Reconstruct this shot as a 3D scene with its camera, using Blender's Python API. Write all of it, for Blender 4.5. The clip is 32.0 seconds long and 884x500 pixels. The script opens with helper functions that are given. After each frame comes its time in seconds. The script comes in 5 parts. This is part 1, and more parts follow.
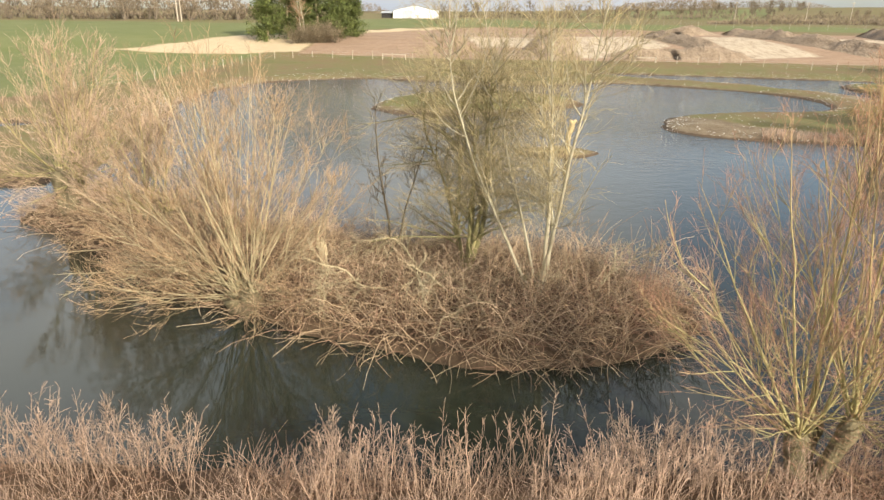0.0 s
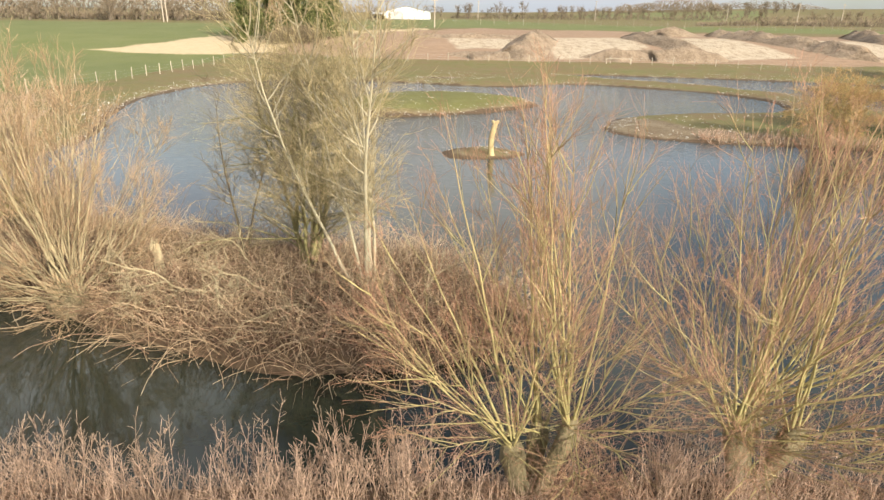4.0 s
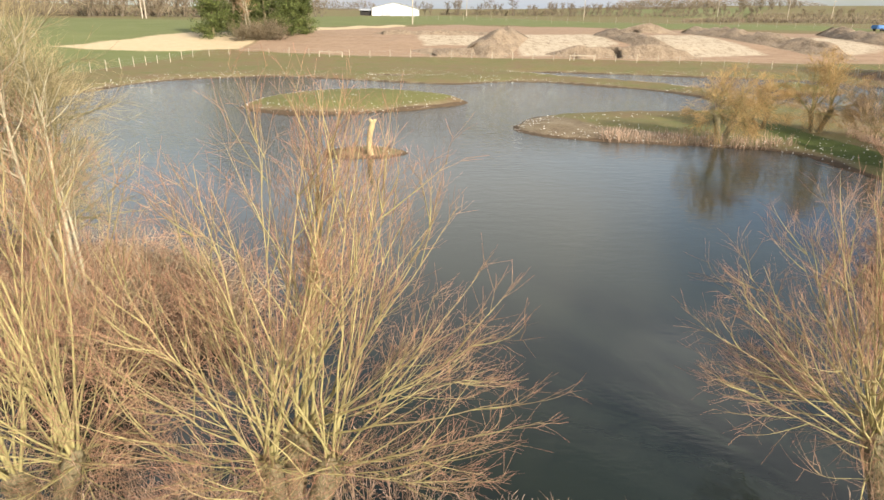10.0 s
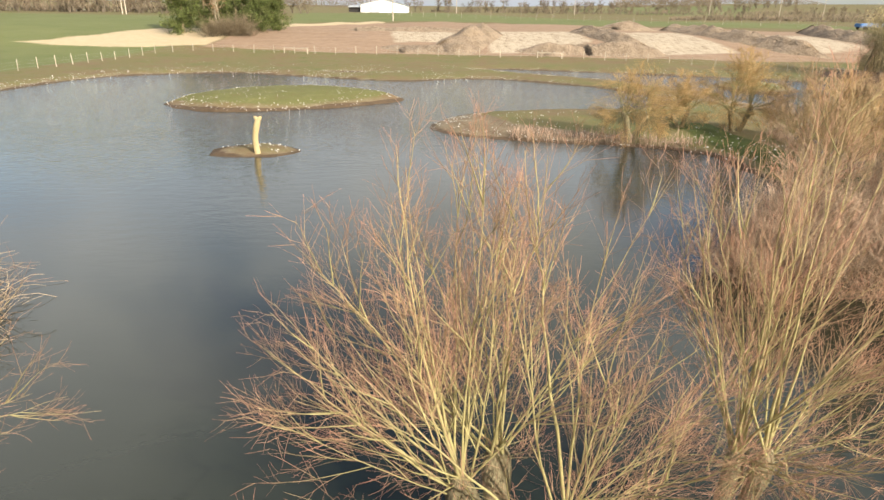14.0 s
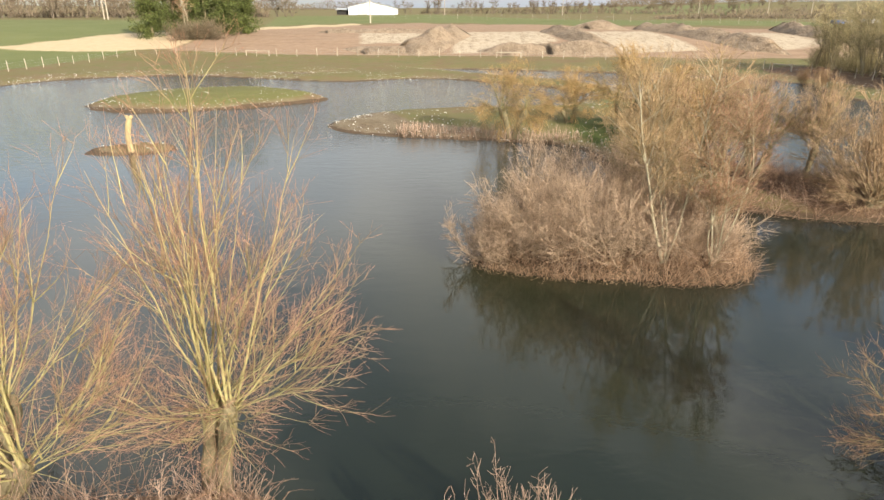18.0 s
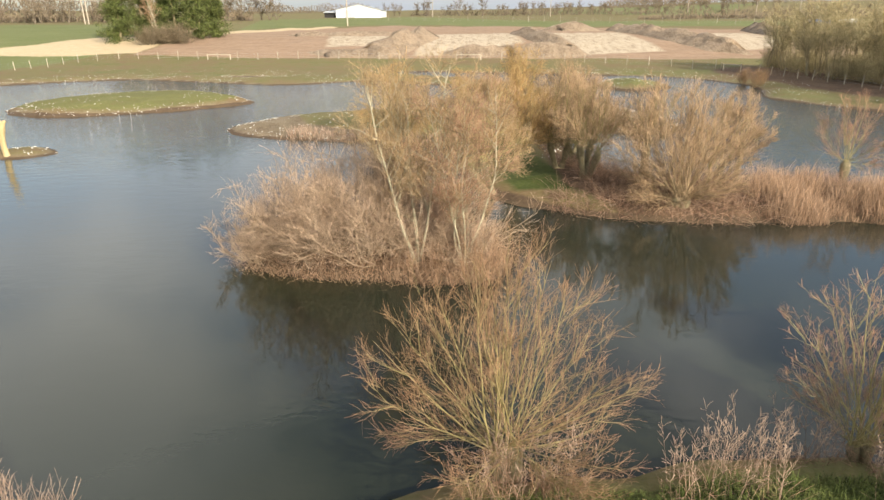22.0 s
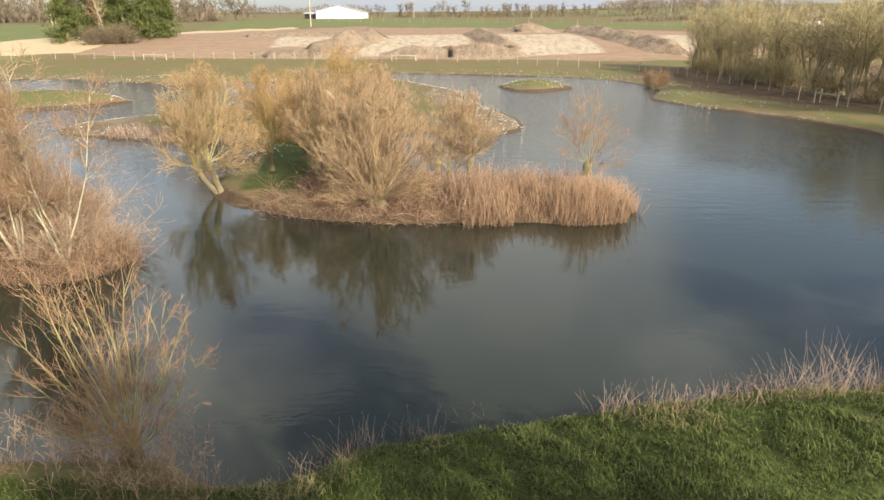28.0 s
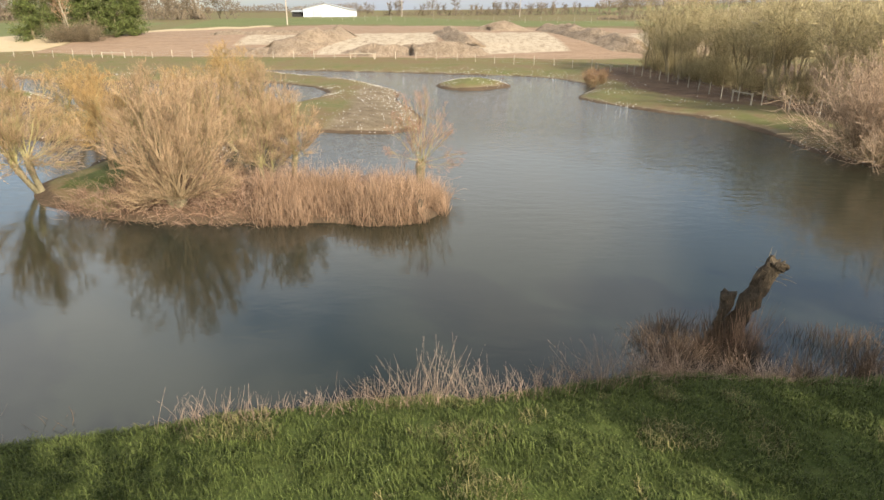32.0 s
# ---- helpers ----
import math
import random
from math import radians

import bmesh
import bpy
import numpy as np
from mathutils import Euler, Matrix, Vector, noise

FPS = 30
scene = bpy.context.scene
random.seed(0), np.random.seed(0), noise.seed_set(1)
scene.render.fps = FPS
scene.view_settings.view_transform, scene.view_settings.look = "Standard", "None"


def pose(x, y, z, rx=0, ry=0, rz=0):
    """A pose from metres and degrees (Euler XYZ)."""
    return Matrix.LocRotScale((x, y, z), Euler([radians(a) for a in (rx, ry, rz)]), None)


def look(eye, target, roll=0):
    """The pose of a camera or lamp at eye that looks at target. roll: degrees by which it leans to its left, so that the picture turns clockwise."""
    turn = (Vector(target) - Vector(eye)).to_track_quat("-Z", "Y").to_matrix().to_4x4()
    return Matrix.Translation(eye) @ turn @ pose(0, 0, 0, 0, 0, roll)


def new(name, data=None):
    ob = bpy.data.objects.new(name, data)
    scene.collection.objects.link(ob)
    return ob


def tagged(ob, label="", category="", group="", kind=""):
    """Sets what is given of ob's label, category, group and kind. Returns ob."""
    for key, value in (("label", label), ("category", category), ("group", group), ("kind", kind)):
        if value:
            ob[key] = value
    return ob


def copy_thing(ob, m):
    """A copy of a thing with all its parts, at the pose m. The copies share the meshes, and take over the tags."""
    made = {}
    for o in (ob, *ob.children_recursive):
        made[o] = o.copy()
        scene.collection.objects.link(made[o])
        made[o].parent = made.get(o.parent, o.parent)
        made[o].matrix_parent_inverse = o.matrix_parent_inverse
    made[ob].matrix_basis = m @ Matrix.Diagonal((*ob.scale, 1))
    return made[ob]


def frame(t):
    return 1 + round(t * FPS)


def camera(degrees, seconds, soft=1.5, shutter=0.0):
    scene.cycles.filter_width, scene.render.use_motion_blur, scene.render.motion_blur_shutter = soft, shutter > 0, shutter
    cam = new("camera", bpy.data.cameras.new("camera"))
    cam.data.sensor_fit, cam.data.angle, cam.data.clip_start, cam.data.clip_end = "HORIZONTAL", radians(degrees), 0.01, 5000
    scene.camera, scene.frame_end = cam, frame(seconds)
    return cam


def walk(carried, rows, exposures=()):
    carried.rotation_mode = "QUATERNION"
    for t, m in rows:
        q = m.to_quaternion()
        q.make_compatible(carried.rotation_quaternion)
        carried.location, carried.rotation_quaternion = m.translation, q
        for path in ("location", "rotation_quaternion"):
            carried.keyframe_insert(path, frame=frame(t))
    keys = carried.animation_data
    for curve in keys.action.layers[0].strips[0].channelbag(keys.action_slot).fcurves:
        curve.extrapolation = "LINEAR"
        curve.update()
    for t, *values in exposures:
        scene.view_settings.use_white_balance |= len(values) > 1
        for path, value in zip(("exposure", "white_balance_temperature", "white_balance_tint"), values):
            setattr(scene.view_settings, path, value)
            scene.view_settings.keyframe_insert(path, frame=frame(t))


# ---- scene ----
cam = camera(72.0, 32.0)
PATH = [
    (0, (1.711, -0.342, 5.62), (1.718, 1.534, 4.926), 0.7),
    (0.5, (2.136, -0.356, 5.616), (2.144, 1.52, 4.924), 0.7),
    (1, (2.555, -0.315, 5.598), (2.565, 1.561, 4.906), 0.7),
    (1.5, (2.978, -0.297, 5.588), (2.99, 1.58, 4.897), 0.8),
    (2, (3.439, -0.273, 5.601), (3.45, 1.603, 4.909), 0.8),
    (2.5, (3.873, -0.226, 5.617), (3.884, 1.651, 4.926), 0.8),
    (3, (4.323, -0.177, 5.607), (4.333, 1.7, 4.916), 0.7),
    (3.5, (4.757, -0.155, 5.616), (4.768, 1.722, 4.925), 0.8),
    (5.5, (6.465, -0.059, 5.594), (6.476, 1.818, 4.904), 0.7),
    (6, (6.907, -0.065, 5.63), (6.92, 1.811, 4.938), 0.6),
    (6.5, (7.383, -0.098, 5.646), (7.394, 1.778, 4.954), 0.6),
    (7, (7.853, -0.114, 5.669), (7.864, 1.763, 4.976), 0.6),
    (7.5, (8.343, -0.092, 5.686), (8.353, 1.784, 4.993), 0.6),
    (8, (8.828, 0.008, 5.687), (8.837, 1.883, 4.992), 0.6),
    (8.5, (9.29, 0.064, 5.724), (9.298, 1.938, 5.026), 0.6),
    (9, (9.762, 0.114, 5.747), (9.77, 1.988, 5.047), 0.5),
    (9.5, (10.211, 0.302, 5.717), (10.22, 2.175, 5.017), 0.6),
    (10, (10.649, 0.477, 5.668), (10.659, 2.351, 4.968), 0.8),
    (10.5, (11.101, 0.623, 5.65), (11.111, 2.497, 4.95), 0.8),
    (11, (11.597, 0.756, 5.592), (11.607, 2.629, 4.892), 0.8),
    (11.5, (12.122, 0.888, 5.553), (12.134, 2.762, 4.853), 0.9),
    (12, (12.706, 0.986, 5.61), (12.718, 2.858, 4.907), 0.9),
    (12.5, (13.32, 1.027, 5.632), (13.335, 2.898, 4.926), 1.1),
    (13, (14.04, 1.162, 5.618), (14.053, 3.032, 4.912), 1.0),
    (13.5, (14.733, 1.279, 5.594), (14.746, 3.151, 4.889), 1.1),
    (14, (15.429, 1.36, 5.61), (15.441, 3.231, 4.903), 1.0),
    (14.5, (16.143, 1.399, 5.615), (16.153, 3.27, 4.907), 1.0),
    (15, (16.865, 1.385, 5.616), (16.875, 3.256, 4.907), 0.9),
    (15.5, (17.596, 1.29, 5.583), (17.604, 3.161, 4.876), 0.9),
    (17.5, (20.659, 0.637, 5.524), (20.661, 2.51, 4.823), 0.4),
    (18, (21.364, 0.645, 5.551), (21.364, 2.517, 4.849), 0.3),
    (18.5, (22.041, 0.654, 5.53), (22.04, 2.527, 4.83), 0.3),
    (19, (22.684, 0.598, 5.525), (22.683, 2.472, 4.826), 0.3),
    (19.5, (23.327, 0.549, 5.51), (23.327, 2.424, 4.814), 0.3),
    (20, (24.003, 0.465, 5.543), (24.004, 2.34, 4.848), 0.2),
    (20.5, (24.755, 0.408, 5.574), (24.754, 2.284, 4.879), 0.2),
    (21, (25.562, 0.37, 5.611), (25.559, 2.245, 4.916), 0.0),
    (21.5, (26.384, 0.336, 5.637), (26.38, 2.211, 4.941), -0.0),
    (22, (27.232, 0.374, 5.64), (27.225, 2.249, 4.943), -0.1),
    (22.5, (28.013, 0.464, 5.589), (28.006, 2.339, 4.894), -0.1),
    (23, (28.777, 0.454, 5.544), (28.771, 2.33, 4.852), 0.0),
    (23.5, (29.535, 0.412, 5.565), (29.529, 2.288, 4.872), -0.0),
    (24, (30.34, 0.358, 5.592), (30.332, 2.234, 4.899), -0.1),
    (24.5, (31.123, 0.335, 5.591), (31.113, 2.211, 4.898), -0.1),
    (25, (31.905, 0.319, 5.583), (31.896, 2.195, 4.89), -0.1),
    (25.5, (32.714, 0.331, 5.573), (32.703, 2.207, 4.881), -0.1),
    (26, (33.541, 0.355, 5.555), (33.53, 2.233, 4.866), -0.1),
    (26.5, (34.317, 0.418, 5.531), (34.305, 2.295, 4.84), -0.1),
    (28.5, (37.494, 0.546, 5.56), (37.484, 2.422, 4.867), 0.1),
    (29, (38.282, 0.564, 5.566), (38.271, 2.439, 4.872), 0.1),
    (29.5, (39.066, 0.638, 5.557), (39.054, 2.513, 4.861), 0.1),
    (30, (39.84, 0.715, 5.55), (39.828, 2.59, 4.854), 0.1),
    (30.5, (40.576, 0.779, 5.523), (40.563, 2.654, 4.826), 0.1),
    (31, (41.289, 0.824, 5.515), (41.277, 2.699, 4.819), 0.1),
    (31.5, (42.017, 0.873, 5.525), (42.004, 2.748, 4.828), 0.1),
    (32, (42.758, 0.887, 5.516), (42.744, 2.761, 4.819), 0.1),
]
walk(cam, [(t, look(eye, target, roll)) for t, eye, target, roll in PATH], [(0, 0.65), (32, 0.62)])

# ---------------------------------------------------------------- sky and sun
SUN_DIR = Vector((0.62, -0.78, math.tan(radians(25.0)))).normalized()
sun = new("sun", bpy.data.lights.new("sun", "SUN"))
sun.data.energy, sun.data.angle, sun.data.color = 5.0, radians(0.6), (1.0, 0.93, 0.82)
sun.matrix_world = look((0, 0, 60), Vector((0, 0, 60)) - SUN_DIR)

world = bpy.data.worlds.new("world")
scene.world = world
world.use_nodes = True
wn, wl = world.node_tree.nodes, world.node_tree.links
wn.clear()
sky = wn.new("ShaderNodeTexSky")
sky.sky_type, sky.sun_disc = "NISHITA", False
sky.sun_elevation, sky.sun_rotation = radians(25.0), math.atan2(SUN_DIR.x, SUN_DIR.y)
sky.air_density, sky.dust_density, sky.ozone_density = 1.0, 2.2, 1.2
w_co = wn.new("ShaderNodeTexCoord")
w_map = wn.new("ShaderNodeMapping")
w_map.inputs["Scale"].default_value = (1.0, 1.0, 2.6)
w_map.inputs["Location"].default_value = (3.97, 4.0, 0.77)
w_noise = wn.new("ShaderNodeTexNoise")
w_noise.inputs["Scale"].default_value, w_noise.inputs["Detail"].default_value = 1.9, 7.0
w_noise.inputs["Roughness"].default_value = 0.55
w_ramp = wn.new("ShaderNodeValToRGB")
w_ramp.color_ramp.elements[0].position, w_ramp.color_ramp.elements[1].position = 0.42, 0.64
w_ramp.color_ramp.elements[0].color = (0.11, 0.11, 0.11, 1)
w_mix = wn.new("ShaderNodeMix")
w_mix.data_type = "RGBA"
w_sep = wn.new("ShaderNodeSeparateXYZ")
w_tall = wn.new("ShaderNodeValToRGB")
w_tall.color_ramp.elements[0].position, w_tall.color_ramp.elements[0].color = 0.02, (0.30, 0.32, 0.35, 1)
w_tall.color_ramp.elements[1].position, w_tall.color_ramp.elements[1].color = 0.45, (1.0, 0.98, 0.94, 1)
w_high = w_tall.color_ramp.elements.new(0.78)
w_high.color = (0.30, 0.31, 0.33, 1)
w_gain = wn.new("ShaderNodeMix")
w_gain.data_type, w_gain.blend_type = "RGBA", "MULTIPLY"
w_gain.inputs["Factor"].default_value, w_gain.inputs["B"].default_value = 1.0, (8.6, 8.6, 8.6, 1)
wl.new(w_co.outputs["Generated"], w_sep.inputs["Vector"])
wl.new(w_sep.outputs["Z"], w_tall.inputs["Fac"])
wl.new(w_tall.outputs["Color"], w_gain.inputs["A"])
wl.new(w_gain.outputs["Result"], w_mix.inputs["B"])
w_bg = wn.new("ShaderNodeBackground")
w_bg.inputs["Strength"].default_value = 0.15
w_out = wn.new("ShaderNodeOutputWorld")
wl.new(w_co.outputs["Generated"], w_map.inputs["Vector"])
wl.new(w_map.outputs["Vector"], w_noise.inputs["Vector"])
wl.new(w_noise.outputs["Fac"], w_ramp.inputs["Fac"])
w_rag = wn.new("ShaderNodeTexNoise")
w_rag.inputs["Scale"].default_value, w_rag.inputs["Detail"].default_value = 5.0, 6.0
wl.new(w_co.outputs["Generated"], w_rag.inputs["Vector"])


def cloud_bank(under, way, reach, colour):
    """A ragged bank of cloud round a direction of the sky."""
    far = wn.new("ShaderNodeVectorMath")
    far.operation = "DISTANCE"
    far.inputs[1].default_value = way
    edge = wn.new("ShaderNodeMath")
    edge.operation = "MULTIPLY_ADD"
    edge.inputs[1].default_value = 0.26
    cover = wn.new("ShaderNodeMapRange")
    cover.inputs["From Min"].default_value, cover.inputs["From Max"].default_value = reach + 0.20, reach + 0.04
    over = wn.new("ShaderNodeMix")
    over.data_type = "RGBA"
    over.inputs["B"].default_value = (*colour, 1)
    wl.new(w_co.outputs["Generated"], far.inputs[0])
    wl.new(w_rag.outputs["Fac"], edge.inputs[0])
    wl.new(far.outputs["Value"], edge.inputs[2])
    wl.new(edge.outputs["Value"], cover.inputs["Value"])
    wl.new(cover.outputs["Result"], over.inputs["Factor"])
    wl.new(under, over.inputs["A"])
    return over.outputs["Result"]


wl.new(w_ramp.outputs["Color"], w_mix.inputs["Factor"])
wl.new(sky.outputs["Color"], w_mix.inputs["A"])
w_sky = cloud_bank(w_mix.outputs["Result"], (0.10, 0.92, 0.38), 0.22, (5.2, 5.2, 5.1))
w_sky = cloud_bank(w_sky, (-0.50, 0.72, 0.49), 0.20, (7.8, 7.8, 7.6))
wl.new(w_sky, w_bg.inputs["Color"])
wl.new(w_bg.outputs["Background"], w_out.inputs["Surface"])


# ---------------------------------------------------------------- materials
class Nodes:
    """A small builder for node materials."""

    def __init__(self, name, rough=0.8, spec=0.3):
        self.mat = bpy.data.materials.new(name)
        self.mat.use_nodes = True
        self.tree = self.mat.node_tree
        self.bsdf = self.tree.nodes["Principled BSDF"]
        self.bsdf.inputs["Roughness"].default_value = rough
        self.bsdf.inputs["Specular IOR Level"].default_value = spec
        self.co = self.add("ShaderNodeTexCoord").outputs["Object"]

    def add(self, kind, **values):
        node = self.tree.nodes.new(kind)
        for key, value in values.items():
            node.inputs[key].default_value = value
        return node

    def link(self, a, b):
        self.tree.links.new(a, b)

    def noise(self, scale, detail=4.0, rough=0.55, stretch=None):
        node = self.add("ShaderNodeTexNoise", Scale=scale, Detail=detail, Roughness=rough)
        co = self.co
        if stretch:
            m = self.add("ShaderNodeMapping", Scale=stretch)
            self.link(co, m.inputs["Vector"])
            co = m.outputs["Vector"]
        self.link(co, node.inputs["Vector"])
        return node.outputs["Fac"]

    def ramp(self, fac, *stops):
        node = self.add("ShaderNodeValToRGB")
        els = node.color_ramp.elements
        while len(els) < len(stops):
            els.new(0.5)
        for el, (at, col) in zip(els, stops):
            el.position, el.color = at, (*col, 1)
        self.link(fac, node.inputs["Fac"])
        return node.outputs["Color"]

    def mix(self, fac, a, b, how="MIX"):
        node = self.add("ShaderNodeMix")
        node.data_type, node.blend_type = "RGBA", how
        for value, key in ((fac, "Factor"), (a, "A"), (b, "B")):
            if isinstance(value, (int, float)):
                node.inputs[key].default_value = value
            elif isinstance(value, tuple):
                node.inputs[key].default_value = (*value, 1)
            else:
                self.link(value, node.inputs[key])
        return node.outputs["Result"]

    def attr(self, name, which="Fac"):
        node = self.add("ShaderNodeAttribute")
        node.attribute_name = name
        return node.outputs[which]

    def math(self, how, a, b=0.5):
        node = self.add("ShaderNodeMath")
        node.operation = how
        for n, v in enumerate((a, b)):
            if isinstance(v, (int, float)):
                node.inputs[n].default_value = v
            else:
                self.link(v, node.inputs[n])
        return node.outputs["Value"]

    def bump(self, height, strength=0.5, distance=0.05):
        node = self.add("ShaderNodeBump", Strength=strength, Distance=distance)
        self.link(height, node.inputs["Height"])
        self.link(node.outputs["Normal"], self.bsdf.inputs["Normal"])

    def done(self, colour, vary=0.0, island=0.0):
        """vary: change of brightness from object to object; island: from piece to piece of a joined mesh."""
        if vary or island:
            src = self.add("ShaderNodeNewGeometry").outputs["Random Per Island"] if island else self.add("ShaderNodeObjectInfo").outputs["Random"]
            amount = island or vary
            hsv = self.add("ShaderNodeHueSaturation")
            self.link(self.math("ADD", self.math("MULTIPLY", src, 2 * amount), 1 - amount), hsv.inputs["Value"])
            self.link(colour, hsv.inputs["Color"])
            colour = hsv.outputs["Color"]
        self.link(colour, self.bsdf.inputs["Base Color"])
        return self.mat


def speckled(name, dark, light, scale, rough=0.85, bump=0.4, stretch=None, vary=0.0, island=0.0, fine=None, depth=0.03):
    n = Nodes(name, rough)
    a, b = n.noise(scale, 5, 0.6, stretch), n.noise(fine or scale * 7, 4, 0.6, stretch)
    col = n.ramp(n.mix(0.45, a, b), (0.32, dark), (0.68, light))
    n.bump(b, bump, depth)
    return n.done(col, vary, island)


def wooden(name, root, middle, tip, rough=0.75, island=0.42):
    """Bark, stems or blades whose colour changes along their length, from root to tip."""
    n = Nodes(name, rough, 0.25)
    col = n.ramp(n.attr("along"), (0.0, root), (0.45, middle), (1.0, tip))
    spots = n.noise(9.0, 3)
    col = n.mix(n.math("MULTIPLY", spots, 0.5), col, tuple(0.45 * c for c in middle))
    return n.done(col, 0, island)


M_BARK = speckled("pollard_bark", (0.09, 0.075, 0.04), (0.33, 0.27, 0.15), 5, 0.9, 0.9, (1, 1, 0.35), depth=0.05)
M_LIMB = wooden("willow_limb_bark", (0.36, 0.31, 0.13), (0.43, 0.36, 0.16), (0.40, 0.28, 0.155))
M_TWIG = wooden("willow_twig_bark", (0.33, 0.255, 0.12), (0.375, 0.24, 0.137), (0.46, 0.215, 0.145))
M_LIMB_OLIVE = wooden("olive_willow_limb_bark", (0.25, 0.205, 0.085), (0.34, 0.27, 0.115), (0.35, 0.23, 0.125))
M_LIMB_PALE = wooden("pale_willow_limb_bark", (0.38, 0.315, 0.18), (0.44, 0.36, 0.21), (0.46, 0.35, 0.22))
M_TWIG_DENSE = wooden("brown_willow_twig_bark", (0.28, 0.215, 0.115), (0.39, 0.27, 0.15), (0.51, 0.33, 0.19))
M_TWIG_YELLOW = wooden("yellow_willow_twig_bark", (0.35, 0.265, 0.13), (0.44, 0.305, 0.16), (0.52, 0.345, 0.19))
# dead stems, half as bright at the root as at the tip
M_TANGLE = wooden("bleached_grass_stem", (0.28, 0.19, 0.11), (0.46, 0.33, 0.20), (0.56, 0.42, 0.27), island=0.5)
M_MOSSY = speckled("mossy_bark", (0.15, 0.13, 0.055), (0.34, 0.30, 0.13), 7, 0.9, 0.5, (1, 1, 0.5))
M_TWIG_ORANGE = wooden("golden_willow_twig_bark", (0.34, 0.26, 0.12), (0.45, 0.295, 0.125), (0.52, 0.32, 0.125))
M_TWIG_GREY = wooden("alder_twig_bark", (0.17, 0.14, 0.085), (0.23, 0.18, 0.11), (0.27, 0.20, 0.12))
M_TWIG_PINK = wooden("thicket_twig_bark", (0.30, 0.215, 0.13), (0.47, 0.335, 0.22), (0.59, 0.415, 0.28))
M_TWIG_OLIVE = wooden("mossy_twig_bark", (0.22, 0.19, 0.08), (0.28, 0.24, 0.09), (0.31, 0.26, 0.10))
M_TWIG_LICHEN = wooden("lichened_twig_bark", (0.28, 0.23, 0.12), (0.42, 0.335, 0.17), (0.52, 0.41, 0.235))
M_TWIG_WOOD = wooden("wood_twig_bark", (0.30, 0.24, 0.12), (0.46, 0.375, 0.19), (0.60, 0.49, 0.26), island=0.5)
M_WOODBARK = speckled("plantation_bark", (0.16, 0.13, 0.07), (0.36, 0.29, 0.17), 4, 0.85, 0.4, (1, 1, 0.4))
M_TWIG_BROWN = wooden("brown_twig_bark", (0.27, 0.21, 0.10), (0.33, 0.21, 0.11), (0.36, 0.19, 0.11))
M_BIRCH = speckled("pale_birch_bark", (0.29, 0.25, 0.155), (0.50, 0.44, 0.30), 6, 0.7, 0.3, (1, 1, 0.5))
# bramble, dead grass and reed stems: darkest at the root, palest at the tip
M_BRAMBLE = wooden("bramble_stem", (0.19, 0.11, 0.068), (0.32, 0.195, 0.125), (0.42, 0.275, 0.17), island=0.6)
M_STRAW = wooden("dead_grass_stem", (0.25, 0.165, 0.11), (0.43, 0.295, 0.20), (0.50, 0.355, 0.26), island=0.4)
M_DARKREED = wooden("sodden_reed_stem", (0.06, 0.04, 0.025), (0.13, 0.085, 0.05), (0.20, 0.13, 0.08), island=0.4)
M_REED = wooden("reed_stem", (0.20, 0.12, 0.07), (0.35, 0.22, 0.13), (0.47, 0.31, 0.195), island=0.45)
# grass blades, about a quarter as bright at the root as at the tip
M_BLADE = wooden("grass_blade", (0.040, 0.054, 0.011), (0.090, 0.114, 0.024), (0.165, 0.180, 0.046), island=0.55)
M_DRYBLADE = wooden("dead_grass_blade", (0.10, 0.10, 0.03), (0.22, 0.19, 0.07), (0.34, 0.28, 0.13), island=0.4)
M_POST = speckled("weathered_fence_wood", (0.32, 0.27, 0.19), (0.54, 0.47, 0.36), 8, 0.85, 0.4, (1, 1, 0.3), vary=0.15)
M_CARVED = speckled("peeled_log_wood", (0.34, 0.25, 0.11), (0.54, 0.43, 0.23), 5, 0.7, 0.4, (1, 1, 0.25))
M_DEADWOOD = speckled("dead_branch_wood", (0.26, 0.21, 0.12), (0.50, 0.41, 0.25), 7, 0.85, 0.3)
M_STUMP = speckled("rotten_stump_bark", (0.016, 0.012, 0.008), (0.17, 0.125, 0.075), 6, 0.95, 1.0, (1, 1, 0.4), depth=0.06)
M_STONE = speckled("flint_stone", (0.36, 0.32, 0.26), (0.70, 0.65, 0.56), 9, 0.7, 0.3, island=0.3)
M_CONIFER = speckled("conifer_needles", (0.038, 0.052, 0.013), (0.14, 0.16, 0.04), 1.2, 0.7, 0.2, island=0.5)
M_SOIL = speckled("spoil_soil", (0.17, 0.12, 0.075), (0.46, 0.345, 0.23), 0.8, 0.95, 1.0, stretch=(1, 0.4, 1), fine=4.0, depth=0.5)
M_BARN = speckled("white_sheet_metal", (0.66, 0.67, 0.66), (0.80, 0.80, 0.78), 0.5, 0.5, 0.1)
M_ROOF = speckled("pale_roof_sheet", (0.36, 0.37, 0.37), (0.48, 0.49, 0.49), 0.6, 0.55, 0.1)
M_DARK = speckled("opening_shade_and_tyre", (0.02, 0.02, 0.02), (0.05, 0.045, 0.04), 0.5, 0.9, 0.1)
M_POLE = speckled("pole_wood", (0.34, 0.28, 0.21), (0.55, 0.47, 0.36), 3, 0.85, 0.2)
M_HEDGE = wooden("hedge_twig_bark", (0.15, 0.12, 0.085), (0.23, 0.18, 0.12), (0.28, 0.21, 0.13), island=0.4)


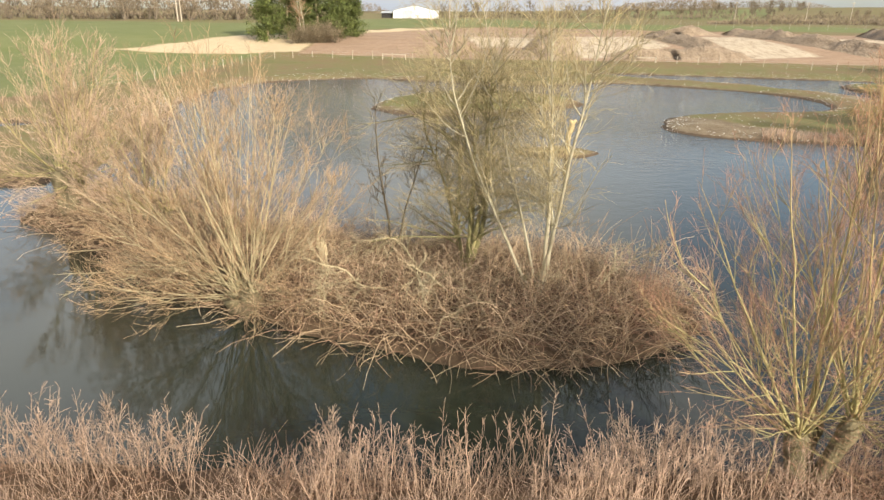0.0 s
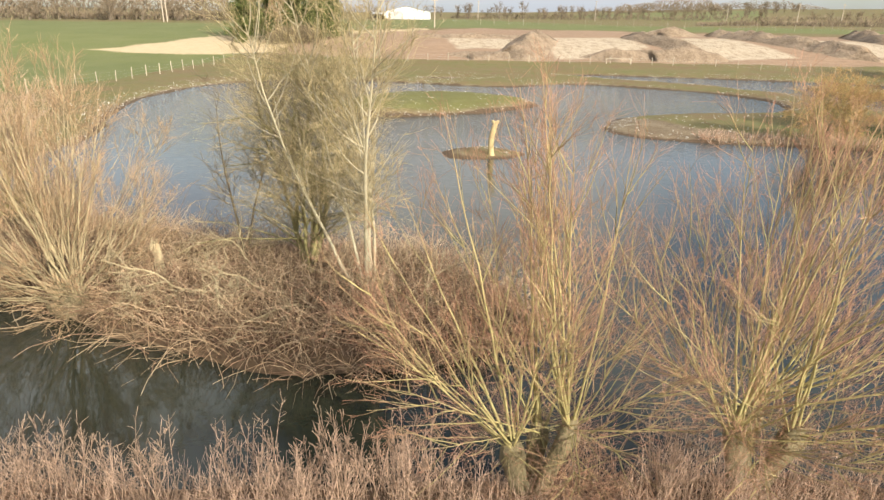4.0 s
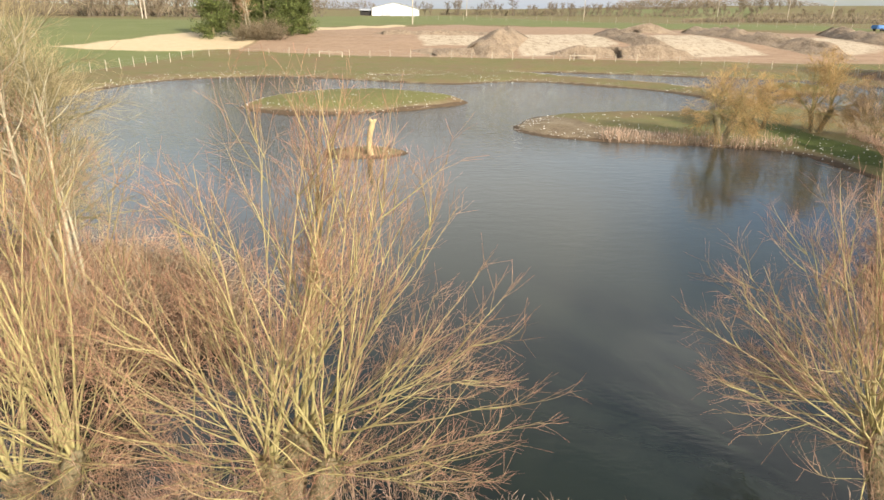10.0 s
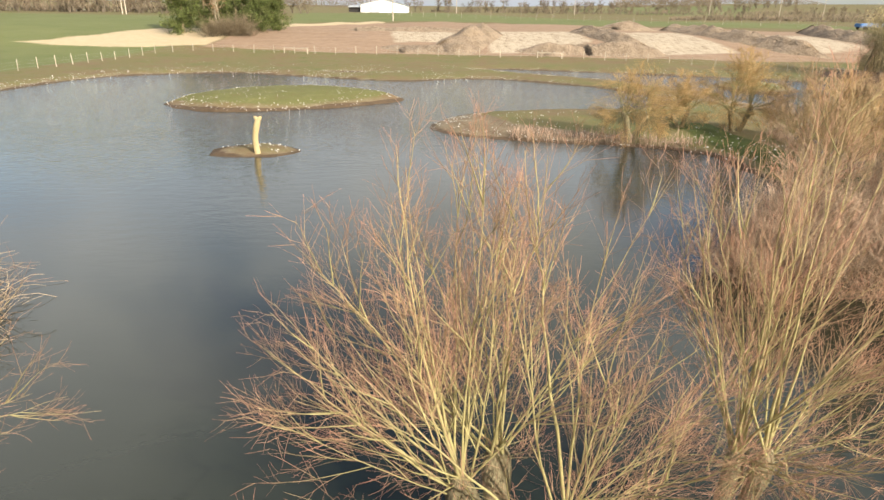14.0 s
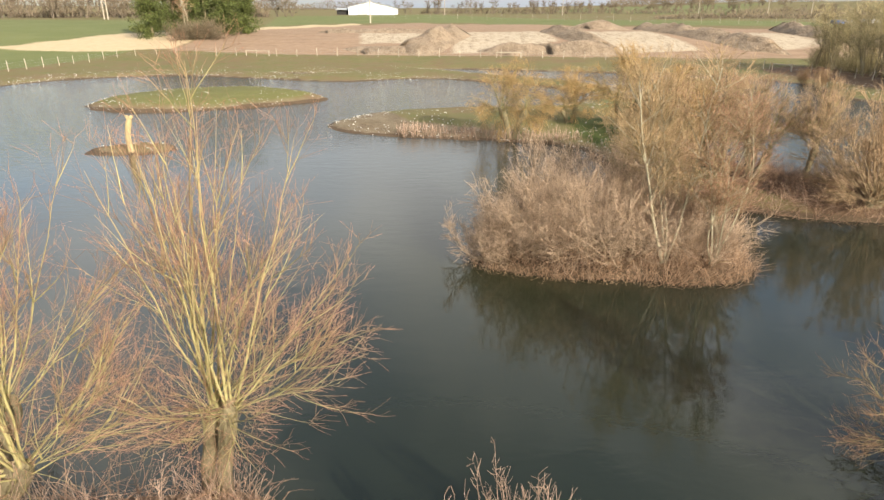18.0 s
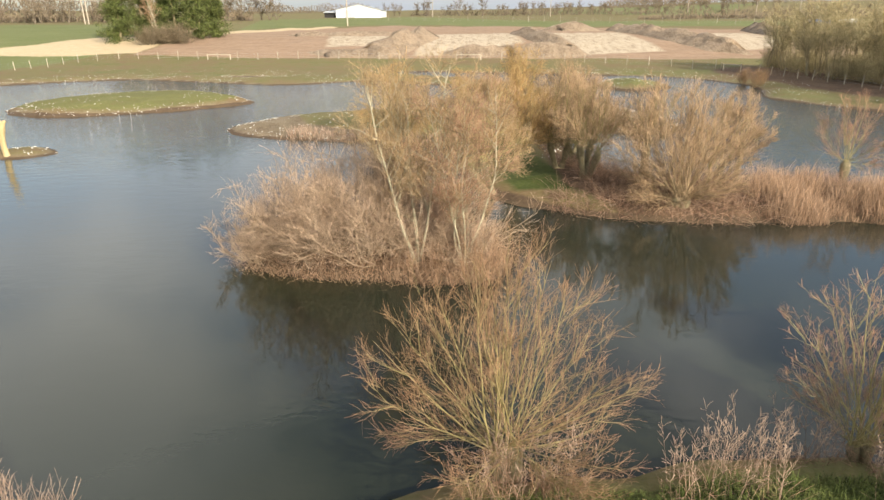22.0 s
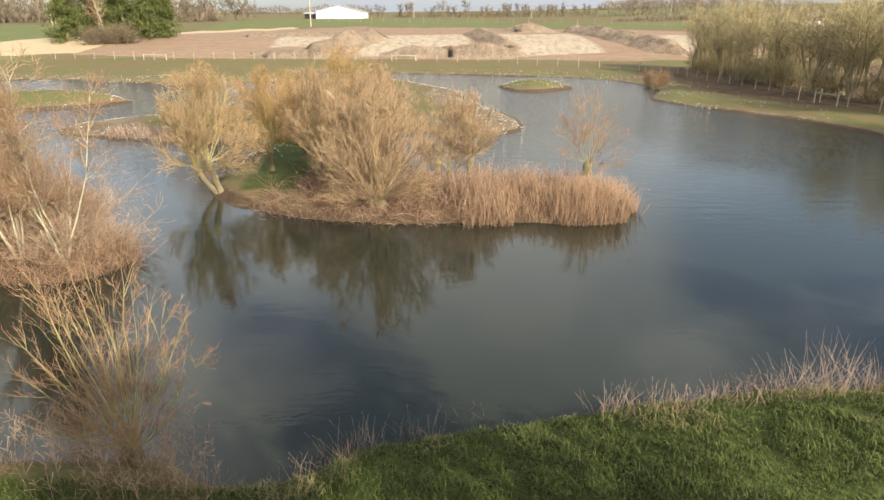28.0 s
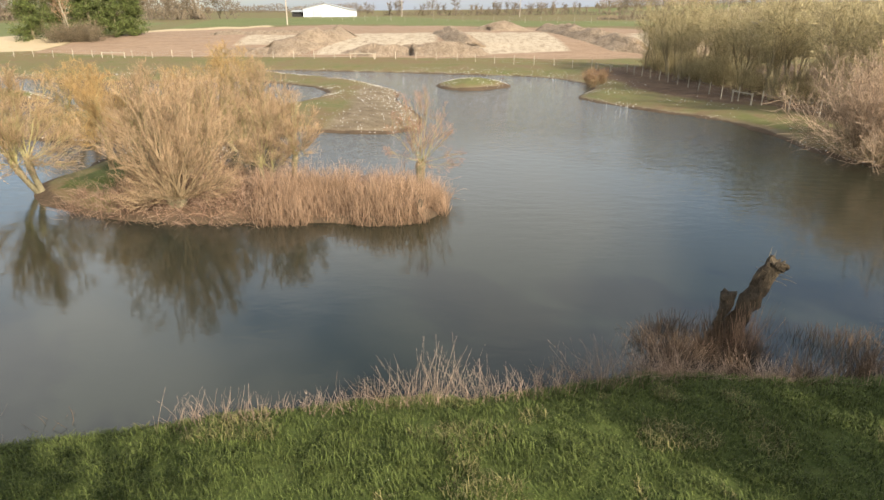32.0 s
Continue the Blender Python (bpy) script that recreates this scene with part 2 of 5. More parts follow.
def ground_material():
    n = Nodes("ground_cover", 0.95, 0.2)
    big, mid, fine = n.noise(0.13, 4), n.noise(0.9, 5, 0.65), n.noise(7.0, 5, 0.65)
    rough_grass = n.ramp(n.mix(0.5, big, mid), (0.40, (0.17, 0.11, 0.055)), (0.50, (0.155, 0.13, 0.048)), (0.64, (0.11, 0.125, 0.034)))
    rough_grass = n.mix(n.ramp(fine, (0.35, (0, 0, 0)), (0.75, (0.45, 0.45, 0.45))), rough_grass, (0.27, 0.21, 0.115))
    crop = n.ramp(n.mix(0.4, big, fine), (0.3, (0.125, 0.145, 0.045)), (0.7, (0.18, 0.185, 0.07)))
    meadow = n.ramp(n.mix(0.5, mid, fine), (0.34, (0.17, 0.13, 0.055)), (0.48, (0.14, 0.138, 0.045)), (0.66, (0.20, 0.185, 0.07)))
    straw = n.ramp(n.mix(0.5, mid, fine), (0.3, (0.44, 0.33, 0.19)), (0.7, (0.60, 0.47, 0.29)))
    stripes = n.noise(0.5, 4, 0.6, (0.25, 2.2, 1))
    plough = n.ramp(n.mix(0.5, stripes, mid), (0.3, (0.24, 0.155, 0.095)), (0.7, (0.37, 0.255, 0.165)))
    chalk = n.ramp(n.mix(0.5, n.noise(1.1, 6, 0.75, (1, 0.35, 1)), fine), (0.41, (0.21, 0.15, 0.095)), (0.47, (0.43, 0.34, 0.23)), (0.62, (0.54, 0.445, 0.32)))
    lush = n.ramp(n.mix(0.5, n.noise(1.6, 5, 0.65), fine), (0.3, (0.045, 0.055, 0.014)), (0.5, (0.075, 0.095, 0.022)), (0.72, (0.12, 0.13, 0.036)))
    gravel = n.ramp(n.mix(0.5, mid, n.noise(14.0, 4, 0.7)), (0.36, (0.11, 0.075, 0.045)), (0.5, (0.20, 0.15, 0.09)), (0.66, (0.33, 0.27, 0.18)))
    mud = n.ramp(n.mix(0.5, mid, fine), (0.3, (0.05, 0.034, 0.02)), (0.7, (0.15, 0.10, 0.058)))
    litter = n.ramp(n.mix(0.5, mid, fine), (0.3, (0.06, 0.036, 0.020)), (0.7, (0.22, 0.14, 0.082)))
    col = rough_grass
    for colour, name in ((meadow, "meadow"), (crop, "crop"), (straw, "straw"), (plough, "plough"), (chalk, "chalk"), (lush, "lush"), (litter, "litter"), (gravel, "gravel"), (mud, "mud")):
        edge = n.math("ADD", n.attr(name), n.math("MULTIPLY", n.math("SUBTRACT", mid, 0.5), 0.5))
        col = n.mix(n.ramp(edge, (0.35, (0, 0, 0)), (0.65, (1, 1, 1))), col, colour)
    n.bump(n.mix(0.5, mid, fine), 0.8, 0.10)
    return n.done(col)


def water_material():
    n = Nodes("pond_water", 0.04, 0.5)
    n.bsdf.inputs["IOR"].default_value = 1.40
    murk = n.ramp(n.noise(0.05, 3), (0.35, (0.016, 0.022, 0.016)), (0.7, (0.026, 0.027, 0.012)))
    sep = n.add("ShaderNodeSeparateXYZ")
    n.link(n.co, sep.inputs["Vector"])
    open_reach = n.math("MULTIPLY", n.math("SUBTRACT", sep.outputs["Y"], 15.0), 0.05)
    calm = n.ramp(n.math("ADD", open_reach, n.math("MULTIPLY", n.math("SUBTRACT", n.noise(0.06, 4), 0.5), 1.6)), (0.0, (0.05, 0.05, 0.05)), (0.35, (0.25, 0.25, 0.25)), (1.0, (1, 1, 1)))
    wave = n.mix(0.35, n.noise(1.7, 3, 0.5, (0.8, 1.5, 1)), n.noise(6.0, 2, 0.5, (0.8, 1.5, 1)))
    n.bump(n.mix(1.0, wave, calm, "MULTIPLY"), 0.8, 0.11)
    return n.done(murk)


# ---------------------------------------------------------------- small tools
def part(name, data, material, parent=None, label=""):
    """Links mesh data, or a bmesh, as one mesh object under a thing or a part."""
    if isinstance(data, bmesh.types.BMesh):
        mesh = bpy.data.meshes.new(name)
        data.to_mesh(mesh)
        data.free()
        data = mesh
    if material and not data.materials:
        data.materials.append(material)
    ob = new(name, data)
    ob.parent = parent
    return tagged(ob, label)


def thing(name, x, y, z, label, category, group="", turn=0.0):
    ob = new(name)
    ob.empty_display_size = 0.3
    ob.matrix_basis = pose(x, y, z, 0, 0, turn)
    return tagged(ob, label, category, group)


def quads(name, verts, faces, along=None, smooth=True):
    """A mesh from arrays: verts (n, 3) and faces (m, 4)."""
    mesh = bpy.data.meshes.new(name)
    mesh.vertices.add(len(verts))
    mesh.vertices.foreach_set("co", np.ascontiguousarray(verts, np.float32).ravel())
    mesh.loops.add(faces.size)
    mesh.loops.foreach_set("vertex_index", np.ascontiguousarray(faces, np.int32).ravel())
    mesh.polygons.add(len(faces))
    mesh.polygons.foreach_set("loop_start", np.arange(0, faces.size, faces.shape[1], dtype=np.int32))
    mesh.polygons.foreach_set("use_smooth", np.full(len(faces), smooth))
    if along is not None:
        mesh.attributes.new("along", "FLOAT", "POINT").data.foreach_set("value", np.ascontiguousarray(along, np.float32).ravel())
    mesh.update(calc_edges=True)
    return mesh


def unit(v):
    return v / np.maximum(np.linalg.norm(v, axis=-1, keepdims=True), 1e-9)


def tubes(name, paths, radii, sides=3, ribs=0.0, start=0.0):
    """One mesh of tapering tubes along paths (n, k, 3) with radii (n, k)."""
    n, k, _ = paths.shape
    t = unit(np.gradient(paths, axis=1))
    ref = np.where(np.abs(t[:, :1, 2:3]) > 0.8, np.array([1.0, 0.0, 0.0]), np.array([0.0, 0.0, 1.0]))
    a = unit(np.cross(t, np.broadcast_to(ref, t.shape)))
    b = np.cross(t, a)
    ang = np.arange(sides) * 2 * np.pi / sides
    r = radii[:, :, None] * (1 + ribs * np.sin(3 * ang + 1.3)[None, None] + 0.6 * ribs * np.sin(5 * ang + np.arange(k)[:, None] * 0.9)[None])
    ring = paths[:, :, None] + r[..., None] * (np.cos(ang)[:, None] * a[:, :, None] + np.sin(ang)[:, None] * b[:, :, None])
    idx = np.arange(n * k * sides).reshape(n, k, sides)
    nxt = np.roll(idx, -1, 2)
    faces = np.stack([idx[:, :-1], nxt[:, :-1], nxt[:, 1:], idx[:, 1:]], -1).reshape(-1, 4)
    along = np.broadcast_to(np.linspace(start, 1, k)[None, :, None], (n, k, sides))
    return quads(name, ring.reshape(-1, 3), faces, along)


def grow(rng, starts, dirs, lengths, k, up=0.1, wob=0.1):
    """Paths that bend up (or, with up below 0, down) as they grow."""
    p, d = starts.astype(float), unit(dirs.astype(float))
    out, step = [p], (lengths / (k - 1))[:, None]
    for _ in range(k - 1):
        d = unit(d + np.array([0, 0, 1.0]) * up + rng.normal(0, wob, d.shape))
        p = p + d * step
        out.append(p)
    return np.stack(out, 1)


def shoots(rng, parents, count, s0, s1, angle, length, k, up, wob=0.12, taper=0.6):
    """count side shoots from each of the parents, between the fractions s0 and s1 of their way."""
    n, m, _ = parents.shape
    who = np.repeat(np.arange(n), count)
    s = rng.uniform(s0, s1, len(who))
    at = s * (m - 1)
    i = np.minimum(at.astype(int), m - 2)
    a, b = parents[who, i], parents[who, i + 1]
    base, t = a + (b - a) * (at - i)[:, None], unit(b - a)
    side = unit(np.cross(t, rng.normal(size=t.shape)))
    ang = np.radians(rng.uniform(*angle, len(who)))[:, None]
    size = length * rng.uniform(0.55, 1.25, len(who)) * (1 - taper * s)
    return grow(rng, base, np.cos(ang) * t + np.sin(ang) * side, size, k, up, wob)


def taper(n, k, thick, tip=0.25, rng=None):
    r = thick * np.linspace(1, tip, k)[None] * np.ones((n, 1))
    return r * rng.uniform(0.7, 1.3, (n, 1)) if rng is not None else r


# ---------------------------------------------------------------- the lie of the land
def lattice(x, y, scale, seed):
    """Smooth value noise, -1 to 1."""
    table = np.random.default_rng(seed).uniform(-1, 1, (128, 128))
    u, v = np.asarray(x, float) / scale, np.asarray(y, float) / scale
    i, j = np.floor(u).astype(int), np.floor(v).astype(int)
    fu, fv = u - i, v - j
    fu, fv = fu * fu * (3 - 2 * fu), fv * fv * (3 - 2 * fv)
    g = lambda a, b: table[(i + a) % 128, (j + b) % 128]  # noqa: E731
    return (g(0, 0) * (1 - fu) + g(1, 0) * fu) * (1 - fv) + (g(0, 1) * (1 - fu) + g(1, 1) * fu) * fv


def rounded(points, cuts=4):
    """A closed smooth curve through the points of an outline."""
    p = np.array(points, float)
    a, b, c, d = np.roll(p, 1, 0), p, np.roll(p, -1, 0), np.roll(p, -2, 0)
    out = []
    for t in np.arange(cuts) / cuts:
        out.append(0.5 * (2 * b + (c - a) * t + (2 * a - 5 * b + 4 * c - d) * t**2 + (3 * b - a - 3 * c + d) * t**3))
    return np.stack(out, 1).reshape(-1, 2)


def inside(x, y, outline):
    """Signed distance to a closed outline, positive inside."""
    x, y = np.asarray(x, float), np.asarray(y, float)
    best, odd = np.full(x.shape, 1e9), np.zeros(x.shape, bool)
    for (ax, ay), (bx, by) in zip(outline, np.roll(outline, -1, 0)):
        dx, dy = bx - ax, by - ay
        t = np.clip(((x - ax) * dx + (y - ay) * dy) / max(dx * dx + dy * dy, 1e-9), 0, 1)
        best = np.minimum(best, (x - ax - t * dx) ** 2 + (y - ay - t * dy) ** 2)
        if ay != by:
            odd ^= ((ay > y) != (by > y)) & (x < ax + (y - ay) * dx / dy)
    return np.where(odd, 1, -1) * np.sqrt(best)


NORTH_SHORE = [(-14.4, 21.0), (-12.8, 22.1), (-12.5, 26.0), (-12.9, 31.8), (-15.7, 39.0), (-17.6, 46.0), (-17.9, 54.0), (-15.5, 62.5), (-7.3, 68.0),
               (-1.3, 66.4), (6.1, 63.5), (11.8, 62.0), (16.8, 65.0), (21.0, 65.6), (25.6, 62.6), (30.2, 58.6), (32.6, 53.4), (32.2, 48.6), (30.0, 45.2)]
PENINSULA = [(26.6, 44.0), (22.4, 43.4), (18.6, 42.0), (16.0, 39.2), (14.8, 35.4), (16.6, 32.8), (20.3, 31.7), (24.9, 30.7), (27.6, 29.2), (28.0, 26.0),
             (28.0, 22.6), (28.8, 20.9), (30.0, 19.6), (31.6, 18.5), (33.4, 17.9), (36.0, 17.7), (39.0, 17.8), (41.7, 18.0), (42.6, 19.2), (42.6, 21.4),
             (41.2, 22.9), (38.4, 22.6), (35.4, 23.0), (33.6, 25.4), (33.2, 29.0), (34.2, 33.8), (37.4, 33.5), (40.0, 33.7), (41.4, 36.4), (41.0, 41.0),
             (39.2, 48.0), (38.6, 54.6), (36.4, 60.6), (33.6, 65.4), (29.6, 69.2), (25.4, 73.0), (21.0, 77.6)]
EAST_SHORE = [(20.0, 79.6), (23.0, 79.8), (29.0, 78.4), (36.4, 76.4), (43.4, 74.0), (52.4, 70.6), (56.2, 62.4), (55.4, 56.4), (53.1, 51.1), (54.0, 47.4),
              (56.4, 42.7), (58.8, 39.4), (59.7, 36.6), (59.9, 33.0), (59.6, 29.6), (60.6, 25.0), (63.0, 19.0), (64.6, 13.0)]
NEAR_BANK = [(60.0, 10.6), (53.0, 10.0), (49.4, 9.6), (46.4, 9.6), (42.0, 8.9), (38.2, 8.2), (35.6, 7.55), (34.9, 6.95), (34.2, 6.6), (33.3, 6.75), (32.6, 7.3), (30.6, 7.1), (29.6, 6.85), (28.0, 6.75), (26.8, 6.55), (25.6, 5.8), (23.4, 6.2), (22.0, 6.3),
             (20.6, 5.5), (18.7, 6.75), (16.1, 6.35), (14.6, 5.3), (12.6, 5.3), (11.2, 6.3), (6.0, 6.4), (2.0, 6.2), (-6.0, 6.3), (-16.0, 6.4), (-40.0, 7.0), (-44.0, 12.0), (-30.0, 16.5)]
WATER = rounded(NORTH_SHORE + PENINSULA + EAST_SHORE + NEAR_BANK)
ISLANDS = {
    "thicket": [(-10.7, 17.3), (-8.9, 15.7), (-6.8, 14.2), (-4.1, 11.9), (-2.0, 10.8), (0.3, 9.7), (2.6, 8.9), (4.4, 9.1), (6.2, 9.8), (7.0, 10.9), (6.0, 12.6), (4.0, 14.4),
                (0.0, 15.0), (-4.0, 16.4), (-7.6, 18.8), (-9.8, 19.0)],
    "green": [(-3.2, 43.0), (-2.8, 47.4), (-0.6, 51.0), (3.6, 53.4), (7.6, 53.0), (11.2, 50.2), (12.7, 47.3), (8.6, 43.0), (4.2, 40.6), (0.2, 40.4)],
    "islet": [(5.4, 27.8), (6.0, 29.5), (7.6, 30.1), (9.3, 28.7), (8.7, 27.3), (6.9, 26.8)],
    "bush": [(22.3, 14.4), (23.1, 13.9), (25.3, 13.6), (27.2, 13.4), (28.3, 13.7), (28.6, 15.2), (26.6, 16.6), (24.2, 16.6), (22.6, 15.6)],
    "far": [(41.6, 60.2), (43.0, 64.4), (46.0, 66.6), (48.7, 60.4), (45.7, 56.4), (43.0, 56.6)],
    "pool": [(-28.5, 34.6), (-25.0, 35.4), (-21.6, 34.8), (-22.5, 33.6), (-26.0, 33.4)],
    "puddle": [(3.4, 71.8), (5.6, 72.6), (8.2, 72.4), (6.0, 71.3)],
}
ISLANDS = {name: rounded(p) for name, p in ISLANDS.items()}
CROWN = {"thicket": 0.45, "green": 0.75, "islet": 0.4, "bush": 0.35, "far": 0.8}
RISE = ((-400, 0.5), (0, 0.5), (60, 0.35), (78, 0.4), (86, 0.5), (95, 1.0), (110, 2.7), (120, 3.5), (150, 4.9), (200, 6.4), (285, 8.2), (400, 11), (700, 15.5), (1200, 24), (2500, 46), (4600, 70))


def shore(x, y):
    """Distance from the water's edge, positive on land, and the height of the bank there."""
    d = -inside(x, y, WATER)
    top = np.interp(y, [p[0] for p in RISE], [p[1] for p in RISE])
    for name, outline in ISLANDS.items():
        e = inside(x, y, outline)
        if name in CROWN:
            top = np.where(e > -0.6, CROWN[name], top)
            d = np.maximum(d, e)
        else:
            d = np.minimum(d, -e)
    return d, top


def land(x, y):
    x, y = np.asarray(x, float), np.asarray(y, float)
    d, top = shore(x, y)
    d = d + 0.16 * lattice(x, y, 0.9, 5) + np.interp(y, [9, 12], [0.08, 0.22]) * lattice(x, y, 2.7, 6)
    far = np.clip((y - 130) / 400, 0, 1)
    bumps = 0.05 * lattice(x, y, 1.1, 2) + np.interp(y, [10, 12], [0.055, 0.03]) * lattice(x, y, 0.33, 9) + np.interp(y, [10, 12], [0.05, 0.0]) * lattice(x, y, 0.8, 10) + 0.08 * lattice(x, y, 4.0, 3) + 0.35 * far * lattice(x, y, 45, 4) + 12 * np.clip((y - 700) / 1500, 0, 1) * lattice(x, y, 600, 8) + 0.030 * np.clip(x - 70, 0, 500) * np.clip((y - 260) / 350, 0, 1)
    up = top * (1 - np.exp(-np.maximum(d, 0) / np.interp(y, [18, 27], [0.5, 1.5]))) + bumps * np.clip(d / 1.5, 0, 1)
    down = np.maximum(0.5 * d, -1.4)
    return np.where(d > 0, up, down)


FIELDS = {
    "straw": [[(-49.0, 99.5), (-42.0, 107.0), (-35.7, 119.7), (-20.0, 121.0), (-20.5, 99.5), (-32.0, 95.8), (-43.0, 97.5)], [(-19.0, 126.0), (-18.0, 135.0), (2.0, 155.0), (3.0, 144.0), (-14.0, 126.0)]],
    "crop": [[(-27.5, 48.0), (-26.5, 62.0), (-27.0, 78.0), (-26.0, 95.0), (-24.0, 130.0), (-30.0, 172.0), (-160.0, 175.0), (-160.0, 30.0), (-40.0, 30.0)],
             [(-17.0, 140.0), (12.0, 166.0), (53.0, 150.0), (130.0, 160.0), (130.0, 195.0), (60.0, 200.0), (13.0, 300.0), (-36.0, 230.0)], [(150.0, 300.0), (460.0, 900.0), (200.0, 950.0), (90.0, 420.0)]],
    "plough": [[(-20.5, 98.0), (-19.0, 118.0), (-15.0, 127.0), (4.0, 148.0), (13.0, 160.0), (50.0, 150.0), (95.0, 140.0), (95.0, 93.5), (62.0, 92.0), (45.0, 93.0), (0.0, 94.0)]],
    "chalk": [[(6.0, 120.0), (19.0, 120.0), (17.2, 106.5), (8.0, 105.0)], [(24.0, 124.0), (40.6, 127.0), (41.0, 109.8), (33.0, 101.0), (27.0, 96.6), (22.6, 96.6)],
              [(46.0, 129.0), (62.0, 129.0), (62.0, 100.5), (47.2, 97.0), (46.9, 113.1)], [(77.0, 132.0), (88.5, 125.0), (82.0, 104.0), (72.0, 100.0), (74.0, 110.2)]],
    "lush": [[(33.2, 6.25), (34.4, 6.5), (35.1, 6.9), (36.2, 7.6), (39.5, 8.7), (44.0, 9.4), (50.0, 10.2), (66.0, 13.0), (80.0, 10.0), (80.0, -30.0), (24.0, -30.0), (25.6, 5.0), (26.4, 5.8), (28.6, 6.15), (31.6, 6.35)],
             [(29.6, 20.6), (31.8, 20.4), (31.6, 24.0), (30.8, 28.0), (30.6, 36.0), (28.2, 36.5), (28.4, 30.0), (29.2, 25.0)]],
    "meadow": [[(-2.4, 43.2), (-2.0, 47.2), (0.0, 50.2), (3.6, 52.4), (7.4, 52.0), (10.6, 49.6), (11.6, 47.3), (8.2, 43.8), (4.2, 41.6), (0.2, 41.4)], [(42.2, 60.2), (43.4, 63.8), (46.0, 65.6), (48.0, 60.4), (45.5, 57.2), (43.4, 57.4)], [(60.2, 39.0), (60.8, 34.0), (61.6, 34.0), (61.2, 39.0)]],
    "gravel": [[(14.0, 36.0), (16.5, 32.0), (25.0, 30.0), (24.6, 32.6), (19.5, 35.0), (17.5, 41.0)], [(36.0, 32.8), (42.0, 33.5), (42.0, 41.0), (39.2, 54.0), (36.0, 60.0), (35.4, 52.0), (36.4, 40.0)]],
    "litter": [[(-11.5, 17.5), (-4.5, 11.0), (2.6, 8.0), (8.0, 10.5), (5.0, 15.5), (-9.0, 20.0)], [(21.5, 14.4), (25.3, 12.8), (29.0, 13.2), (29.2, 15.6), (25.0, 17.4)],
               [(31.4, 21.4), (33.4, 17.0), (43.6, 17.2), (43.6, 23.0), (35.4, 23.6), (33.8, 30.0), (31.8, 30.0)], [(-60.0, 8.0), (27.0, 8.0), (25.0, 4.4), (24.0, -30.0), (-60.0, -30.0)],
               [(61.5, 55.0), (61.5, 80.0), (110.0, 90.0), (110.0, 20.0), (65.0, 20.0), (64.5, 40.0)],
               [(58.0, 71.5), (59.6, 62.0), (59.0, 56.0), (60.0, 50.0), (62.0, 44.0), (63.5, 42.0), (64.6, 78.0), (60.0, 78.0)]],
}


def build_ground():
    near_x = np.arange(-30, 68, 0.36)
    xs = np.concatenate([-np.geomspace(30.5, 4500, 46)[::-1], near_x, np.geomspace(68.5, 4500, 46)])
    ys = np.concatenate([-np.geomspace(4.0, 600, 14)[::-1], np.arange(-3, 4, 0.8), np.arange(4.0, 20, 0.2), np.arange(20, 60, 0.36), np.arange(60, 135, 0.7), np.geomspace(136, 4500, 70)])
    X, Y = np.meshgrid(xs, ys)
    nx, ny = len(xs), len(ys)
    Z = land(X, Y)
    idx = np.arange(nx * ny).reshape(ny, nx)
    faces = np.stack([idx[:-1, :-1], idx[:-1, 1:], idx[1:, 1:], idx[1:, :-1]], -1).reshape(-1, 4)
    mesh = quads("ground", np.stack([X, Y, Z], -1).reshape(-1, 3), faces)
    d, _ = shore(X, Y)
    for name, outlines in FIELDS.items():
        m = np.zeros(X.shape)
        for o in outlines:
            o = np.array(o)
            soft = 0.5 if abs(o[:, 1]).max() < 60 else 1.4
            m = np.maximum(m, np.clip(0.5 + inside(X, Y, o) / (2 * soft), 0, 1))
        if name == "gravel":
            m = np.maximum(m, np.clip(0.75 - d / 2.2, 0, 1) * (Y > 26))
        mesh.attributes.new(name, "FLOAT", "POINT").data.foreach_set("value", m.astype(np.float32).ravel())
    mud = np.clip(1.0 - (d - 0.2) / 0.35, 0, 1) * (Y > 9)
    mesh.attributes.new("mud", "FLOAT", "POINT").data.foreach_set("value", mud.astype(np.float32).ravel())
    mesh.materials.append(ground_material())
    ob = new("ground", mesh)
    return tagged(ob, "grassy pond banks, muddy shores, crop fields and bare diggings", "ground", kind="structure")


build_ground()
water_bm = bmesh.new()
for a, b in (((-70, 3.5), (70, 90)),):
    bmesh.ops.create_grid(water_bm, x_segments=1, y_segments=1, size=0.5, matrix=Matrix.Translation(((a[0] + b[0]) / 2, (a[1] + b[1]) / 2, 0)) @ Matrix.Diagonal((b[0] - a[0], b[1] - a[1], 1, 1)))
water = part("water", water_bm, water_material())
tagged(water, "dark teal pond water with light ripples reflecting clouds", "water", kind="structure")

# ---------------------------------------------------------------- trees
def stuff(name, data, material, parent):
    """A part too fine to pick apart: all twigs of one crown."""
    return tagged(part(name, data, material, parent), kind="stuff")


def around(rng, n, low, high):
    """n directions whose lean from upright lies between low and high degrees, spread evenly round."""
    lean = np.radians(rng.uniform(low, high, n))
    turn = (np.arange(n) * 2.39996 + rng.uniform(0, 0.6, n)) % (2 * np.pi)
    return np.stack([np.sin(lean) * np.cos(turn), np.sin(lean) * np.sin(turn), np.cos(lean)], -1)


def trunk_part(paths, radii, material, parent, label=""):
    return part("trunk", tubes("trunk", paths, radii, 14, 0.09), material, parent, label)


